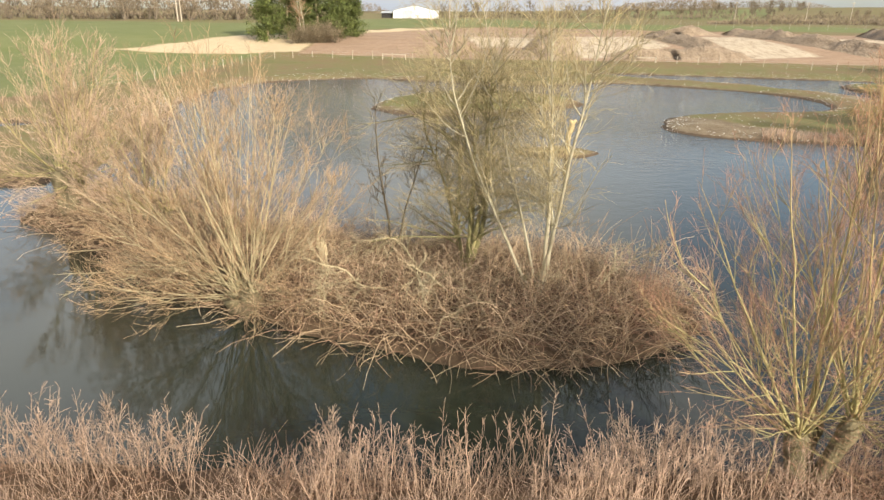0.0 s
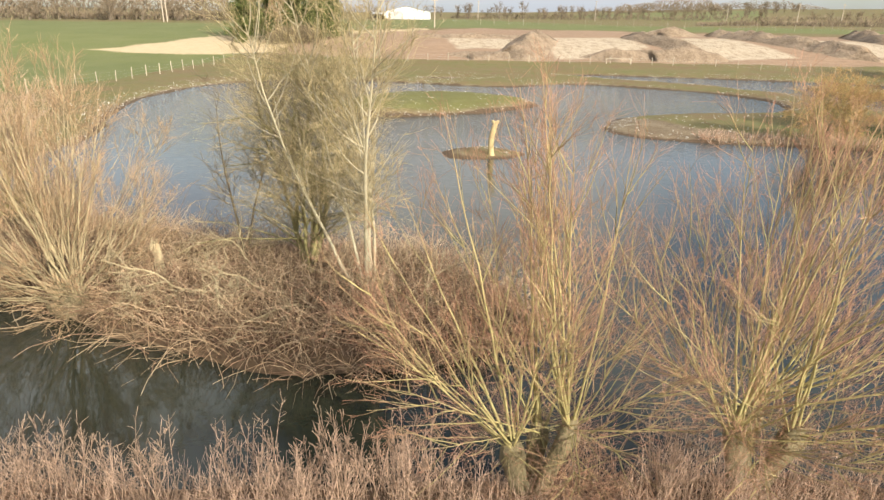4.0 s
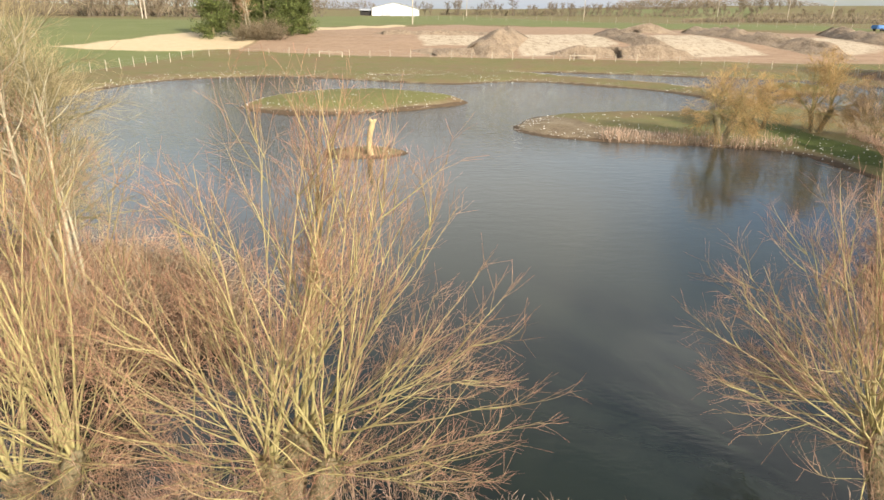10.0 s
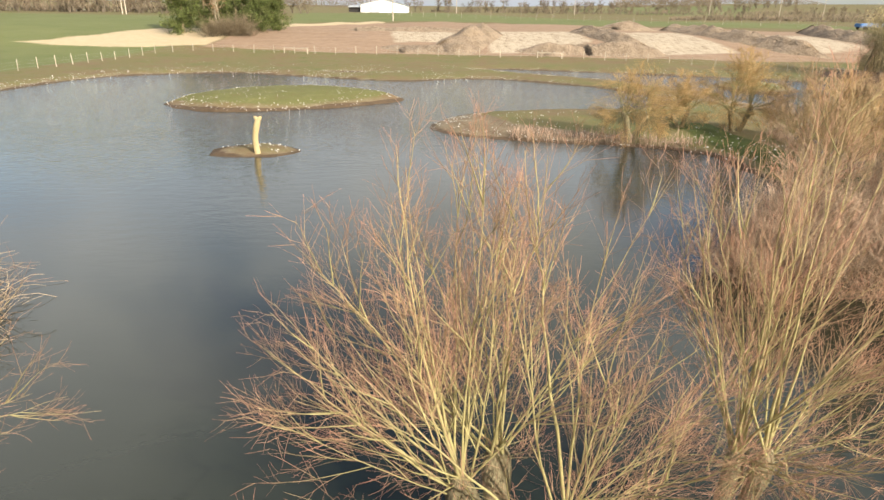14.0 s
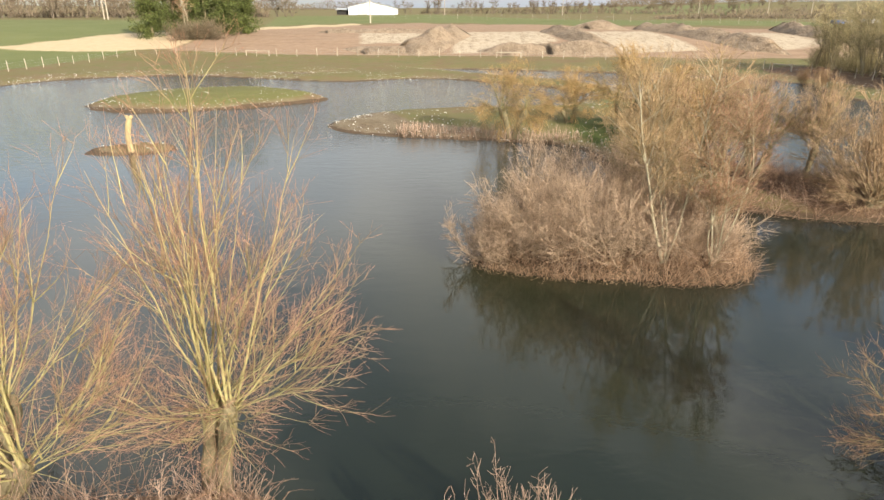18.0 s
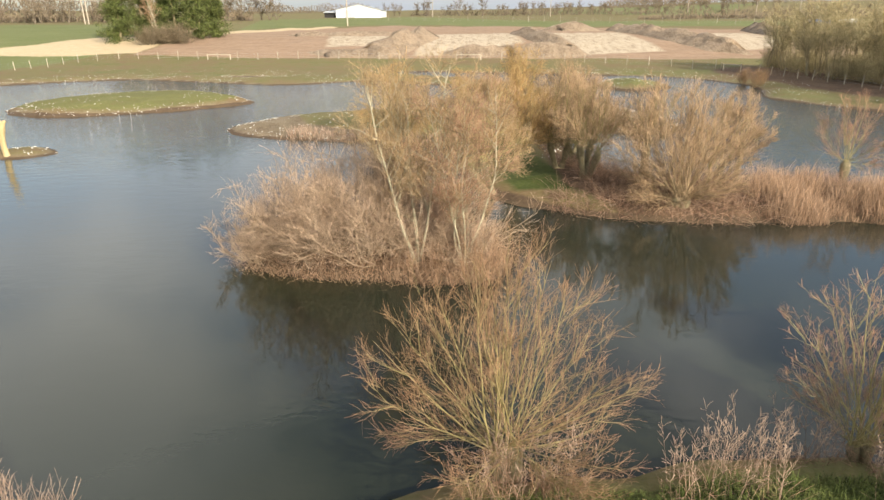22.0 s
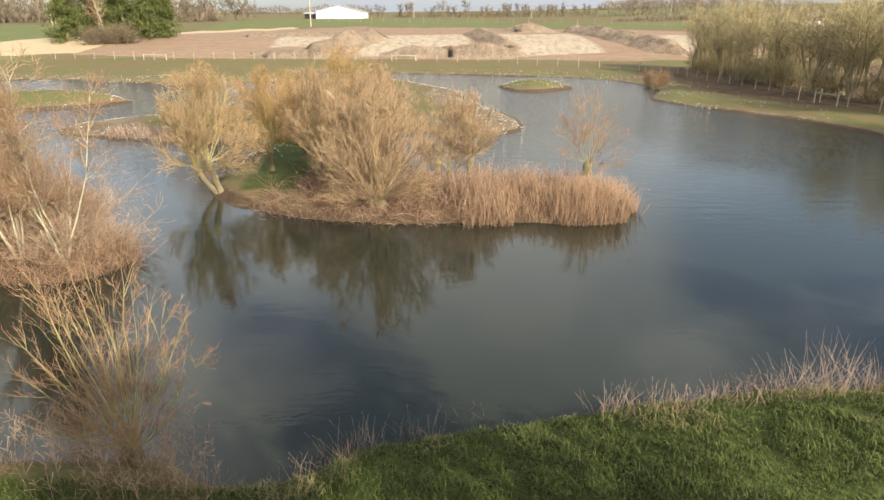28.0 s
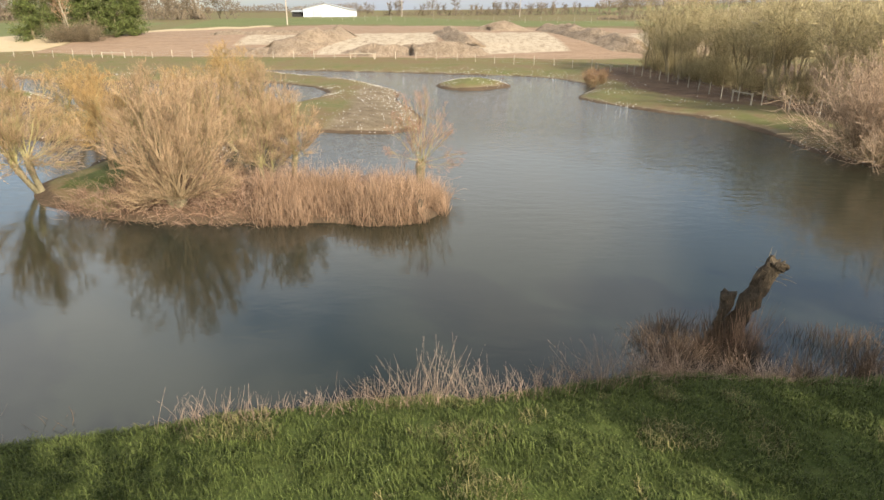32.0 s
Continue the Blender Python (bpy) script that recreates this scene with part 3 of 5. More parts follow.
def willow(x, y, seed, label, trunk_h=1.1, trunk_r=0.16, stems=3, splay=30, poles=46, wide=1.9, tall=3.7, low=-0.05, shift=(0.0, 0.0), belly=0.34, forks=8, twigs=7, subs=3, twig_len=0.8,
           limb=None, twig=None, pole_r=0.024, twig_r=0.0030, fine_r=0.0020, drop=0.15, group="pollard willows", split=True, droop=0.0, lean=None, arch=0.10, steep=1.0, sprouts=0):
    """A pollard: short stems with swollen heads, and poles that arch out to a rounded crown of branches and fine twigs.
    wide, tall: half the crown's width and its height above the heads; low: where its lowest poles end, as a share of tall."""
    rng = np.random.default_rng(seed)
    limb, twig = limb or M_LIMB, twig or M_TWIG
    z = float(land(x, y)) - drop
    tree = thing("willow", x, y, z, label, "tree", group)
    heads = []
    for s in range(stems):
        way = around(rng, 1, splay * 0.6, splay)[0] if stems > 1 else around(rng, 1, 0, 6)[0]
        ang = np.pi * (1 - s / max(stems - 1, 1)) + rng.uniform(-0.3, 0.3)
        if stems > 1:
            h = math.hypot(way[0], way[1])
            way = np.array([h * math.cos(ang), h * 0.7 * math.sin(ang), way[2]])
        if lean is not None:
            way = way + np.array([*lean, 0.0])
        high = (trunk_h + drop) * rng.uniform(0.85, 1.15)
        path = grow(rng, np.array([[0.06 * math.cos(ang), 0.06 * math.sin(ang), 0]]), way[None], np.array([high]), 9, 0.05, 0.07)
        r = trunk_r * rng.uniform(0.8, 1.05) * np.array([1.35, 1.1, 0.95, 0.9, 0.92, 1.0, 1.15, 1.05, 0.35])
        trunk_part(path, r[None], M_BARK, tree)
        heads.append(path[0, -2])
    heads = np.array(heads)
    mid = heads.mean(0)
    # the ends of the poles, spread over the rounded outline of the crown
    turn = (np.arange(poles) * 2.39996 + rng.uniform(0, 0.7, poles)) % (2 * np.pi)
    alpha = math.acos(max((low - belly) / (1 - belly), -0.97)) * rng.permutation((np.arange(poles) + rng.uniform(0, 1, poles)) / poles) ** steep
    flat = np.stack([np.cos(turn), 0.92 * np.sin(turn)], -1) * (wide * np.sin(alpha))[:, None]
    ends = np.concatenate([flat, (tall * (belly + (1 - belly) * np.cos(alpha)))[:, None]], 1) * (1.04 - rng.uniform(0.0, 0.30, (poles, 1)) * rng.uniform(0.2, 1.0, (poles, 1)))
    ends = mid + ends + np.array([*shift, 0.0])
    own = np.argmax((flat[:, None] * (heads - mid)[None, :, :2]).sum(-1) + rng.normal(0, 0.35 * wide, (poles, stems)), 1)
    start = heads[own] + rng.normal(0, 0.3, (poles, 3)) * trunk_r
    span = ends - start
    bow = start + span * 0.5 + np.concatenate([arch * 0.5 * span[:, :2], -arch * 0.5 * np.abs(span[:, 2:]) * np.sin(np.minimum(alpha, 1.5))[:, None]], 1) * rng.uniform(0.3, 1.2, (poles, 1))
    u = np.linspace(0, 1, 11)[None, :, None]
    P = (1 - u) ** 2 * start[:, None] + 2 * u * (1 - u) * bow[:, None] + u**2 * ends[:, None]
    P = P + np.cumsum(rng.normal(0, 0.0055, P.shape), 1) * np.linalg.norm(span, axis=1)[:, None, None] * np.minimum(1, 4 * u)
    lengths = np.linalg.norm(span, axis=1)
    R = pole_r * rng.uniform(0.45, 1.15, (poles, 1)) * np.clip(lengths / lengths.max(), 0.4, 1)[:, None] * (0.13 + 0.87 * np.linspace(1, 0, 11)[None] ** 0.9)
    R[:, 0] *= 1.3
    if split:
        for i in range(poles):
            part("limb", tubes("limb", P[i : i + 1], R[i : i + 1], 5, 0.05), limb, tree)
    else:
        stuff("limbwork", tubes("limbwork", P, R, 4), limb, tree)

    def tuck(paths):
        """Shortens what would stick out of the crown."""
        rel = (paths[:, -1] - mid - np.array([*shift, tall * belly])) / np.array([wide, wide, tall * (1 - belly)])
        k = np.clip(rng.uniform(0.92, 1.12, len(rel)) / np.maximum(np.linalg.norm(rel, axis=1), 0.01), 0.3, 1.0)
        return paths[:, :1] + (paths - paths[:, :1]) * k[:, None, None]

    S = tuck(shoots(rng, P, forks, 0.16, 0.92, (14, 38), 0.36 * tall, 6, 0.05 - droop, 0.06, 0.55))
    stuff("branchwork", tubes("branchwork", S, taper(len(S), 6, pole_r * 0.26, 0.3, rng), 4), limb, tree)
    T = tuck(np.concatenate([shoots(rng, P, twigs, 0.22, 1.0, (14, 40), twig_len, 5, 0.06 - droop, 0.08), shoots(rng, S, 4, 0.15, 1.0, (14, 38), twig_len * 0.8, 5, 0.06 - droop, 0.08)]))
    stuff("crown", tubes("crown", T, taper(len(T), 5, twig_r, 0.4, rng), 3), twig, tree)
    if sprouts:
        W = grow(rng, heads[rng.integers(0, stems, sprouts)] + rng.normal(0, 0.35, (sprouts, 3)) * trunk_r, around(rng, sprouts, 45, 115), rng.uniform(0.35, 1.0, sprouts), 6, -0.02, 0.09)
        stuff("sproutwork", tubes("sproutwork", W, taper(sprouts, 6, 0.0042, 0.35, rng), 3), limb, tree)
        T = np.concatenate([T, shoots(rng, W, 3, 0.3, 1.0, (15, 45), 0.35, 5, 0.0, 0.1)])
    if subs:
        F = tuck(shoots(rng, T, subs, 0.2, 1.0, (18, 52), twig_len * 0.5, 3, 0.06 - droop, 0.12, 0.4))
        stuff("outer_crown", tubes("outer_crown", F, taper(len(F), 3, fine_r, 0.5, rng), 3, start=0.42), twig, tree)
    return tree


def shrub(x, y, seed, label, height=2.2, wide=1.6, stems=40, twigs=18, subs=3, twig=None, drop=0.1, group="", twig_r=0.006, name="shrub", high=75):
    """A many-stemmed thicket bush."""
    rng = np.random.default_rng(seed)
    z = float(land(x, y)) - drop
    bush = thing(name, x, y, z, label, "bush", group)
    turn, far = rng.uniform(0, 2 * np.pi, stems), np.sqrt(rng.uniform(0, 1, stems)) * wide * 0.55
    starts = np.stack([far * np.cos(turn), far * np.sin(turn), np.zeros(stems)], -1)
    dirs = unit(around(rng, stems, 0, high) + 0.5 * starts / wide)
    P = grow(rng, starts, dirs, height * rng.uniform(0.55, 1.1, stems), 7, 0.12, 0.12)
    R = taper(stems, 7, 0.013, 0.3, rng)
    if stems < 50:
        for i in range(stems):
            part("stem", tubes("stem", P[i : i + 1], R[i : i + 1], 4), twig or M_TWIG_PINK, bush)
    else:
        stuff("stemwork", tubes("stemwork", P, R, 4), twig or M_TWIG_PINK, bush)
    T = shoots(rng, P, twigs, 0.15, 1.0, (25, 75), height * 0.42, 4, 0.08, 0.18, 0.5)
    stuff("crown", tubes("crown", T, taper(len(T), 4, twig_r, 0.4, rng), 3), twig or M_TWIG_PINK, bush)
    if subs:
        F = shoots(rng, T, subs, 0.2, 1.0, (20, 60), height * 0.2, 3, 0.06, 0.2, 0.4)
        stuff("outer_crown", tubes("outer_crown", F, taper(len(F), 3, twig_r * 0.6, 0.5, rng), 3), twig or M_TWIG_PINK, bush)
    return bush


def slender_tree(x, y, seed, label, stems, height, trunk_r=0.07, splay=18, bark=None, twig=None, branches=16, twigs=10, subs=3, spread=1.3, drop=0.1, group="", bend=0.05, name="birch_tree",
                 twig_r=0.0055, lean=None, first=0.25, wob=0.05, rise=0.09, angle=(25, 65), ways=None):
    """A tree with one or several slender stems, side branches along them and fine twigs."""
    rng = np.random.default_rng(seed)
    z = float(land(x, y)) - drop
    tree = thing(name, x, y, z, label, "tree", group)
    dirs = around(rng, stems, splay * 0.3, splay) if stems > 1 else np.array([[0.03, 0.02, 1.0]])
    if lean is not None:
        dirs = unit(dirs + np.array(lean))
    if ways is not None:
        dirs = unit(np.array(ways, float))
    P = grow(rng, dirs * np.array([0.1, 0.1, 0.0]), dirs, height * rng.uniform(0.75, 1.05, stems), 14, bend, wob)
    for i in range(stems):
        part("trunk", tubes("trunk", P[i : i + 1], taper(1, 14, trunk_r * rng.uniform(0.7, 1.1), 0.14), 8, 0.05), bark or M_BIRCH, tree)
    B = shoots(rng, P, branches, first, 0.98, angle, spread * 1.25, 7, rise, 0.10, 0.55)
    R = taper(len(B), 7, trunk_r * 0.26, 0.25, rng)
    if name == "birch_tree":
        for i in range(len(B)):
            part("branch", tubes("branch", B[i : i + 1], R[i : i + 1], 4), bark or M_BIRCH, tree)
    else:
        stuff("branchwork", tubes("branchwork", B, R, 3), bark or M_BIRCH, tree)
    T = shoots(rng, B, twigs, 0.1, 1.0, (20, 55), spread * 0.55, 4, 0.05, 0.14, 0.5)
    stuff("crown", tubes("crown", T, taper(len(T), 4, twig_r, 0.4, rng), 3), twig or M_TWIG, tree)
    if subs:
        F = shoots(rng, T, subs, 0.2, 1.0, (20, 55), spread * 0.3, 3, 0.03, 0.15, 0.4)
        stuff("outer_crown", tubes("outer_crown", F, taper(len(F), 3, twig_r * 0.6, 0.5, rng), 3), twig or M_TWIG, tree)
    return tree


def conifer(x, y, seed, label, height, wide, drop=0.2, group="conifers in the clump"):
    rng = np.random.default_rng(seed)
    z = float(land(x, y)) - drop
    tree = thing("conifer", x, y, z, label, "tree", group)
    P = grow(rng, np.zeros((1, 3)), np.array([[0, 0, 1.0]]), np.array([height * 0.97]), 8, 0.3, 0.02)
    part("trunk", tubes("trunk", P, taper(1, 8, 0.28, 0.12), 9, 0.08), M_BARK, tree)
    B = shoots(rng, P, 110, 0.02, 0.97, (60, 95), wide * 1.2, 5, 0.03, 0.10, 0.72)
    stuff("branchwork", tubes("branchwork", B, taper(len(B), 5, 0.05, 0.3, rng), 3), M_BARK, tree)
    n = 22000 if y > 0 else 5000
    who, s = rng.integers(0, len(B), n), rng.uniform(0.2, 1.0, n)
    at = s * 4
    i = np.minimum(at.astype(int), 3)
    c = B[who, i] + (B[who, i + 1] - B[who, i]) * (at - i)[:, None] + rng.normal(0, 0.28, (n, 3))
    a, b = unit(rng.normal(size=(n, 3))), unit(rng.normal(size=(n, 3)))
    size = rng.uniform(0.07, 0.18, (n, 1)) * (1.0 if y > 0 else 1.4)
    v = np.stack([c - a * size, c - b * size * 0.6, c + a * size, c + b * size * 0.6], 1)
    stuff("foliage", quads("foliage", v.reshape(-1, 3), np.arange(4 * n).reshape(-1, 4), smooth=False), M_CONIFER, tree)
    return tree


# pollard willows on the near bank
willow(6.35, 5.85, 11, "pollard willow with yellow-green poles on three splayed stems", 1.0, 0.13, 3, 34, 46, 1.85, 4.0, 0.06, (-0.3, 0.0), 0.36, 7, 6, sprouts=70)
willow(9.05, 6.0, 12, "wide pollard willow with a mossy forked trunk on the near bank", 1.0, 0.14, 3, 30, 56, 2.25, 4.0, 0.04, (0.3, 0.0), 0.36, 7, 6, sprouts=80)
willow(16.05, 6.1, 113, "spreading pollard willow with yellow limbs at the water's edge", 1.2, 0.16, 3, 30, 54, 2.15, 3.6, -0.02, (-0.25, 0.0), 0.36, 7, 6, sprouts=60)
willow(18.65, 6.6, 14, "upright pollard willow with a cracked pale trunk beside the water", 1.15, 0.11, 2, 9, 36, 1.5, 3.7, 0.0, (0.1, 0.0), 0.36, 6, 6, pole_r=0.021, sprouts=60)
willow(28.05, 6.7, 15, "bushy pollard willow with olive poles on the bank", 0.7, 0.12, 2, 14, 52, 1.75, 2.75, -0.2, (-0.05, 0.0), 0.36, 7, 6, 3, 0.55, limb=M_LIMB_OLIVE, pole_r=0.016, twig_r=0.0032, fine_r=0.0023, twig=M_TWIG_BROWN)
willow(32.7, 6.95, 19, "small open willow with few bright yellow limbs in the grass", 0.35, 0.08, 2, 10, 36, 1.15, 2.6, 0.16, (0.0, 0.0), 0.55, 6, 5, 3, 0.32, pole_r=0.014, twig_r=0.0032, fine_r=0.0023)

# the thicket island
willow(-2.3, 11.1, 21, "large pale willow fanning out from a low stool", 0.35, 0.24, 3, 25, 66, 2.9, 4.8, 0.02, (-0.5, 0.2), 0.42, 7, 6, 4, 0.75, pole_r=0.023, limb=M_LIMB_PALE, twig=M_TWIG_DENSE, twig_r=0.0044, fine_r=0.0030, group="island willows")
willow(-9.1, 16.8, 22, "old willow with a thick trunk at the island's tip", 1.3, 0.24, 2, 20, 46, 2.7, 3.9, -0.12, (0.4, 0.3), 0.36, 7, 6, 3, 0.9, pole_r=0.028, twig_r=0.0064, fine_r=0.0042, twig=M_TWIG_PINK, group="island willows")
willow(-6.0, 15.4, 23, "tangled brown willow on the thicket island", 0.6, 0.16, 2, 24, 38, 2.2, 3.4, 0.0, (0.0, 0.0), 0.36, 6, 6, 3, 0.8, pole_r=0.024, twig_r=0.0064, fine_r=0.0042, twig=M_TWIG_PINK, group="island willows")
slender_tree(3.75, 11.1, 24, "tall bare tree with pale grey stems on the thicket island", 5, 6.0, 0.046, 24, branches=26, twigs=10, subs=4, spread=1.45, bend=0.14, wob=0.075, group="pale-stemmed trees", twig=M_TWIG_LICHEN, twig_r=0.0042,
             ways=((-0.85, -0.1, 1.0), (0.06, 0.05, 1.0), (-0.12, 0.15, 1.0), (0.20, 0.0, 1.0), (0.10, -0.16, 1.0)))
slender_tree(2.3, 12.4, 25, "dense mossy olive-green tree with drooping twigs behind the pale stems", 6, 4.5, 0.075, 42, M_MOSSY, M_TWIG_LICHEN, 22, 12, 4, 1.75, bend=0.10, wob=0.12, rise=-0.03, angle=(30, 75), first=0.15, twig_r=0.0048, name="mossy_tree")
slender_tree(0.6, 13.4, 26, "thin dark sapling behind the thicket", 2, 4.2, 0.035, 20, M_TWIG_GREY, M_TWIG_GREY, 12, 8, 2, 0.9, name="sapling")

# the bush island
for i, (bx, by, h, w) in enumerate(((22.7, 14.7, 1.35, 1.1), (23.5, 14.9, 2.0, 1.3), (24.5, 15.1, 2.55, 1.5), (25.5, 14.7, 2.65, 1.5), (26.5, 15.2, 2.5, 1.4), (27.5, 14.5, 1.5, 1.0))):
    shrub(bx, by, 30 + i, "rounded pinkish-brown thicket bush on the small island", h, w * 1.05, 48, 24, 3, high=85, twig_r=0.0060, group="bushes of the small island")
slender_tree(26.6, 14.0, 36, "pale-stemmed tree rising from the bushes of the small island", 4, 5.3, 0.045, 16, wob=0.06, branches=22, twigs=10, subs=4, spread=1.3, group="pale-stemmed trees", twig=M_TWIG_YELLOW,
             ways=((-0.30, 0.0, 1.0), (0.06, 0.1, 1.0), (-0.10, 0.2, 1.0), (0.20, 0.0, 1.0)))
slender_tree(27.7, 13.9, 37, "leaning pale-stemmed tree at the edge of the small island", 5, 4.2, 0.032, 24, wob=0.09, branches=17, twigs=10, subs=4, spread=1.1, group="pale-stemmed trees")

# the peninsula
FULL = dict(twig_r=0.0080, fine_r=0.0050, group="peninsula willows")
willow(28.9, 21.0, 41, "pollard willow on a leaning trunk at the foot of the path", 1.15, 0.12, 2, 14, 44, 1.65, 3.0, -0.05, (0.3, 0.0), 0.36, 7, 7, 3, 0.7, pole_r=0.026, lean=(-0.42, 0.0), twig=M_TWIG_YELLOW, **FULL)
willow(30.1, 23.6, 42, "second pollard willow close behind the leaning one", 1.1, 0.12, 1, 10, 36, 1.35, 2.7, 0.0, (0.0, 0.0), 0.36, 6, 8, 4, 0.7, twig=M_TWIG_ORANGE, pole_r=0.018, **FULL)
willow(34.6, 18.6, 43, "big dense brown willow bush with fine twigs", 0.25, 0.16, 4, 26, 70, 2.15, 3.4, 0.02, (0.0, 0.2), 0.44, 6, 5, 2, 0.7, limb=M_TWIG_DENSE, twig=M_TWIG_DENSE, pole_r=0.026, arch=0.05, steep=0.95, twig_r=0.0080, fine_r=0.0055, group="peninsula willows")
willow(32.3, 21.8, 44, "dark-stemmed pollard on the peninsula bank", 1.2, 0.12, 3, 16, 34, 1.25, 2.3, 0.15, (0.0, 0.0), 0.5, 6, 6, 2, 0.7, limb=M_TWIG_OLIVE, twig=M_TWIG_DENSE, pole_r=0.020, **FULL)
willow(34.4, 22.0, 45, "dark-stemmed pollard on the peninsula bank", 1.2, 0.11, 1, 14, 34, 1.2, 2.3, 0.15, (0.0, 0.0), 0.5, 6, 6, 2, 0.7, limb=M_TWIG_OLIVE, twig=M_TWIG_DENSE, pole_r=0.020, **FULL)
willow(31.7, 23.8, 46, "brown pollard beside the grass path", 1.2, 0.12, 2, 14, 36, 1.4, 2.9, 0.15, (0.1, 0.0), 0.5, 6, 6, 2, 0.7, limb=M_TWIG_OLIVE, twig=M_TWIG_DENSE, pole_r=0.020, **FULL)
willow(37.6, 21.4, 47, "slim pollard standing in the reeds", 1.2, 0.09, 1, 10, 24, 0.95, 2.3, 0.0, (0.0, 0.0), 0.4, 6, 6, 3, 0.55, pole_r=0.016, twig=M_TWIG_DENSE, **FULL)
willow(36.6, 21.2, 48, "thin pale-stemmed willow behind the reeds", 0.6, 0.08, 2, 16, 26, 1.1, 2.6, 0.1, (0.0, 0.0), 0.5, 5, 6, 3, 0.6, pole_r=0.016, twig=M_TWIG_DENSE, **FULL)
willow(41.9, 22.2, 49, "small pollard with sparse pale poles at the reed bed's end", 0.9, 0.15, 1, 8, 20, 1.35, 2.5, -0.02, (0.0, 0.0), 0.36, 5, 5, 4, 0.55, pole_r=0.017, twig_r=0.0045, fine_r=0.0028, group="peninsula willows")
GOLD = dict(twig=M_TWIG_ORANGE, limb=M_TWIG_OLIVE, group="golden willows", droop=0.15, twig_r=0.0075, fine_r=0.0048)
willow(24.8, 31.2, 50, "golden willow with hanging orange twigs on the gravel spit", 1.5, 0.14, 2, 24, 40, 2.1, 2.3, -0.35, (0.1, 0.0), 0.25, 5, 7, 3, 1.0, pole_r=0.028, **GOLD)
willow(31.2, 34.0, 51, "golden willow with a crooked trunk on the spit", 1.5, 0.14, 2, 30, 38, 2.2, 2.9, -0.15, (0.0, 0.0), 0.3, 6, 8, 4, 1.0, pole_r=0.026, **GOLD)
willow(28.3, 34.4, 52, "smaller golden willow on the spit", 1.0, 0.12, 2, 30, 30, 1.6, 2.0, -0.1, (0.0, 0.0), 0.3, 5, 7, 4, 0.8, pole_r=0.022, **GOLD)
for i, (bx, by, h) in enumerate(((33.4, 32.0, 3.4), (32.6, 25.2, 3.1), (33.2, 28.6, 3.6))):
    willow(bx, by, 60 + i, "brown willow scrub on the peninsula", 0.5, 0.10, 2, 20, 36, 1.6, h, 0.1, (0.0, 0.0), 0.45, 6, 6, 2, 0.8, limb=M_TWIG_OLIVE, twig=M_TWIG_DENSE, pole_r=0.020, twig_r=0.0095, fine_r=0.006, group="peninsula scrub")

# the wood on the far bank
rng_w = np.random.default_rng(70)
kinds = [slender_tree(66.0 + 2.0 * i, 46.0 + 4.0 * i, 71 + i, "bare olive-grey tree of the plantation wood", 2, 6.4 + 0.4 * i, 0.085, 16, M_WOODBARK, M_TWIG_WOOD, 15, 8, 2, 2.3, rise=0.02, angle=(24, 62), name="wood_tree", group="plantation trees",
                      twig_r=0.014, first=0.36 - 0.03 * i, wob=0.10) for i in range(4)]
for i in range(96):
    wy = rng_w.uniform(32, 79)
    wx = 66.0 + (rng_w.uniform(0, 3.5) if i % 2 else rng_w.uniform(3, 22)) - 0.04 * (wy - 60)
    if any(abs(wx - k.location.x) + abs(wy - k.location.y) < 0.6 for k in kinds):
        continue
    k = kinds[i % 4]
    s = rng_w.uniform(0.85, 1.15)
    o = copy_thing(k, pose(wx, wy, float(land(wx, wy)) - 0.1, 0, 0, rng_w.uniform(0, 360)))
    o.scale = (s, s, s)
under = [shrub(66.5 + 2 * i, 50.0 + 9 * i, 86 + i, "brown undergrowth bush at the wood's edge", 2.6, 1.6, 50, 12, 2, M_TWIG_WOOD, twig_r=0.014, group="undergrowth of the wood", name="undergrowth_bush") for i in range(2)]
for i in range(14):
    wy = rng_w.uniform(34, 82)
    wx = 66.4 + rng_w.uniform(0, 5.0) - 0.04 * (wy - 60)
    copy_thing(under[i % 2], pose(wx, wy, float(land(wx, wy)) - 0.1, 0, 0, rng_w.uniform(0, 360)))
shrub(61.2, 26.6, 80, "big pinkish-brown willow bush overhanging the bank", 4.4, 2.6, 130, 16, 2, drop=0.1, twig_r=0.012, high=85)
shrub(63.6, 30.0, 81, "brown bush on the bank before the wood", 3.4, 2.0, 60, 18, 3, twig_r=0.009)
for i, (bx, by) in enumerate(((56.6, 62.0), (57.4, 60.2), (56.2, 58.8))):
    shrub(bx, by, 83 + i, "young orange willow clump on the shore", 1.6, 0.5, 26, 9, 2, M_TWIG_BROWN, high=30, twig_r=0.01, group="shore willow clumps")

# the conifer clump in the field
for i, (cx, cy, h, w) in enumerate(((-28.6, 111.5, 11.0, 3.0), (-25.4, 113.5, 12.0, 3.2), (-20.4, 115.5, 12.5, 3.6), (-16.8, 116.5, 12.0, 3.4), (-22.8, 117.5, 12.0, 3.0), (-15.2, 119.5, 10.5, 2.6))):
    conifer(cx, cy, 90 + i, "dark green conifer in the clump amid the fields", h, w)
slender_tree(-22.4, 111.5, 97, "bare pale tree among the conifers", 2, 9.0, 0.16, 16, branches=16, twigs=8, subs=2, spread=2.2, twig_r=0.02, name="bare_tree")
for i, (bx, by) in enumerate(((-19.6, 108.5), (-17.4, 109.5), (-21.5, 107.8))):
    shrub(bx, by, 98 + i, "grey-brown scrub below the conifers", 3.2, 2.4, 60, 14, 2, M_TWIG_GREY, twig_r=0.02, group="scrub below the conifers")

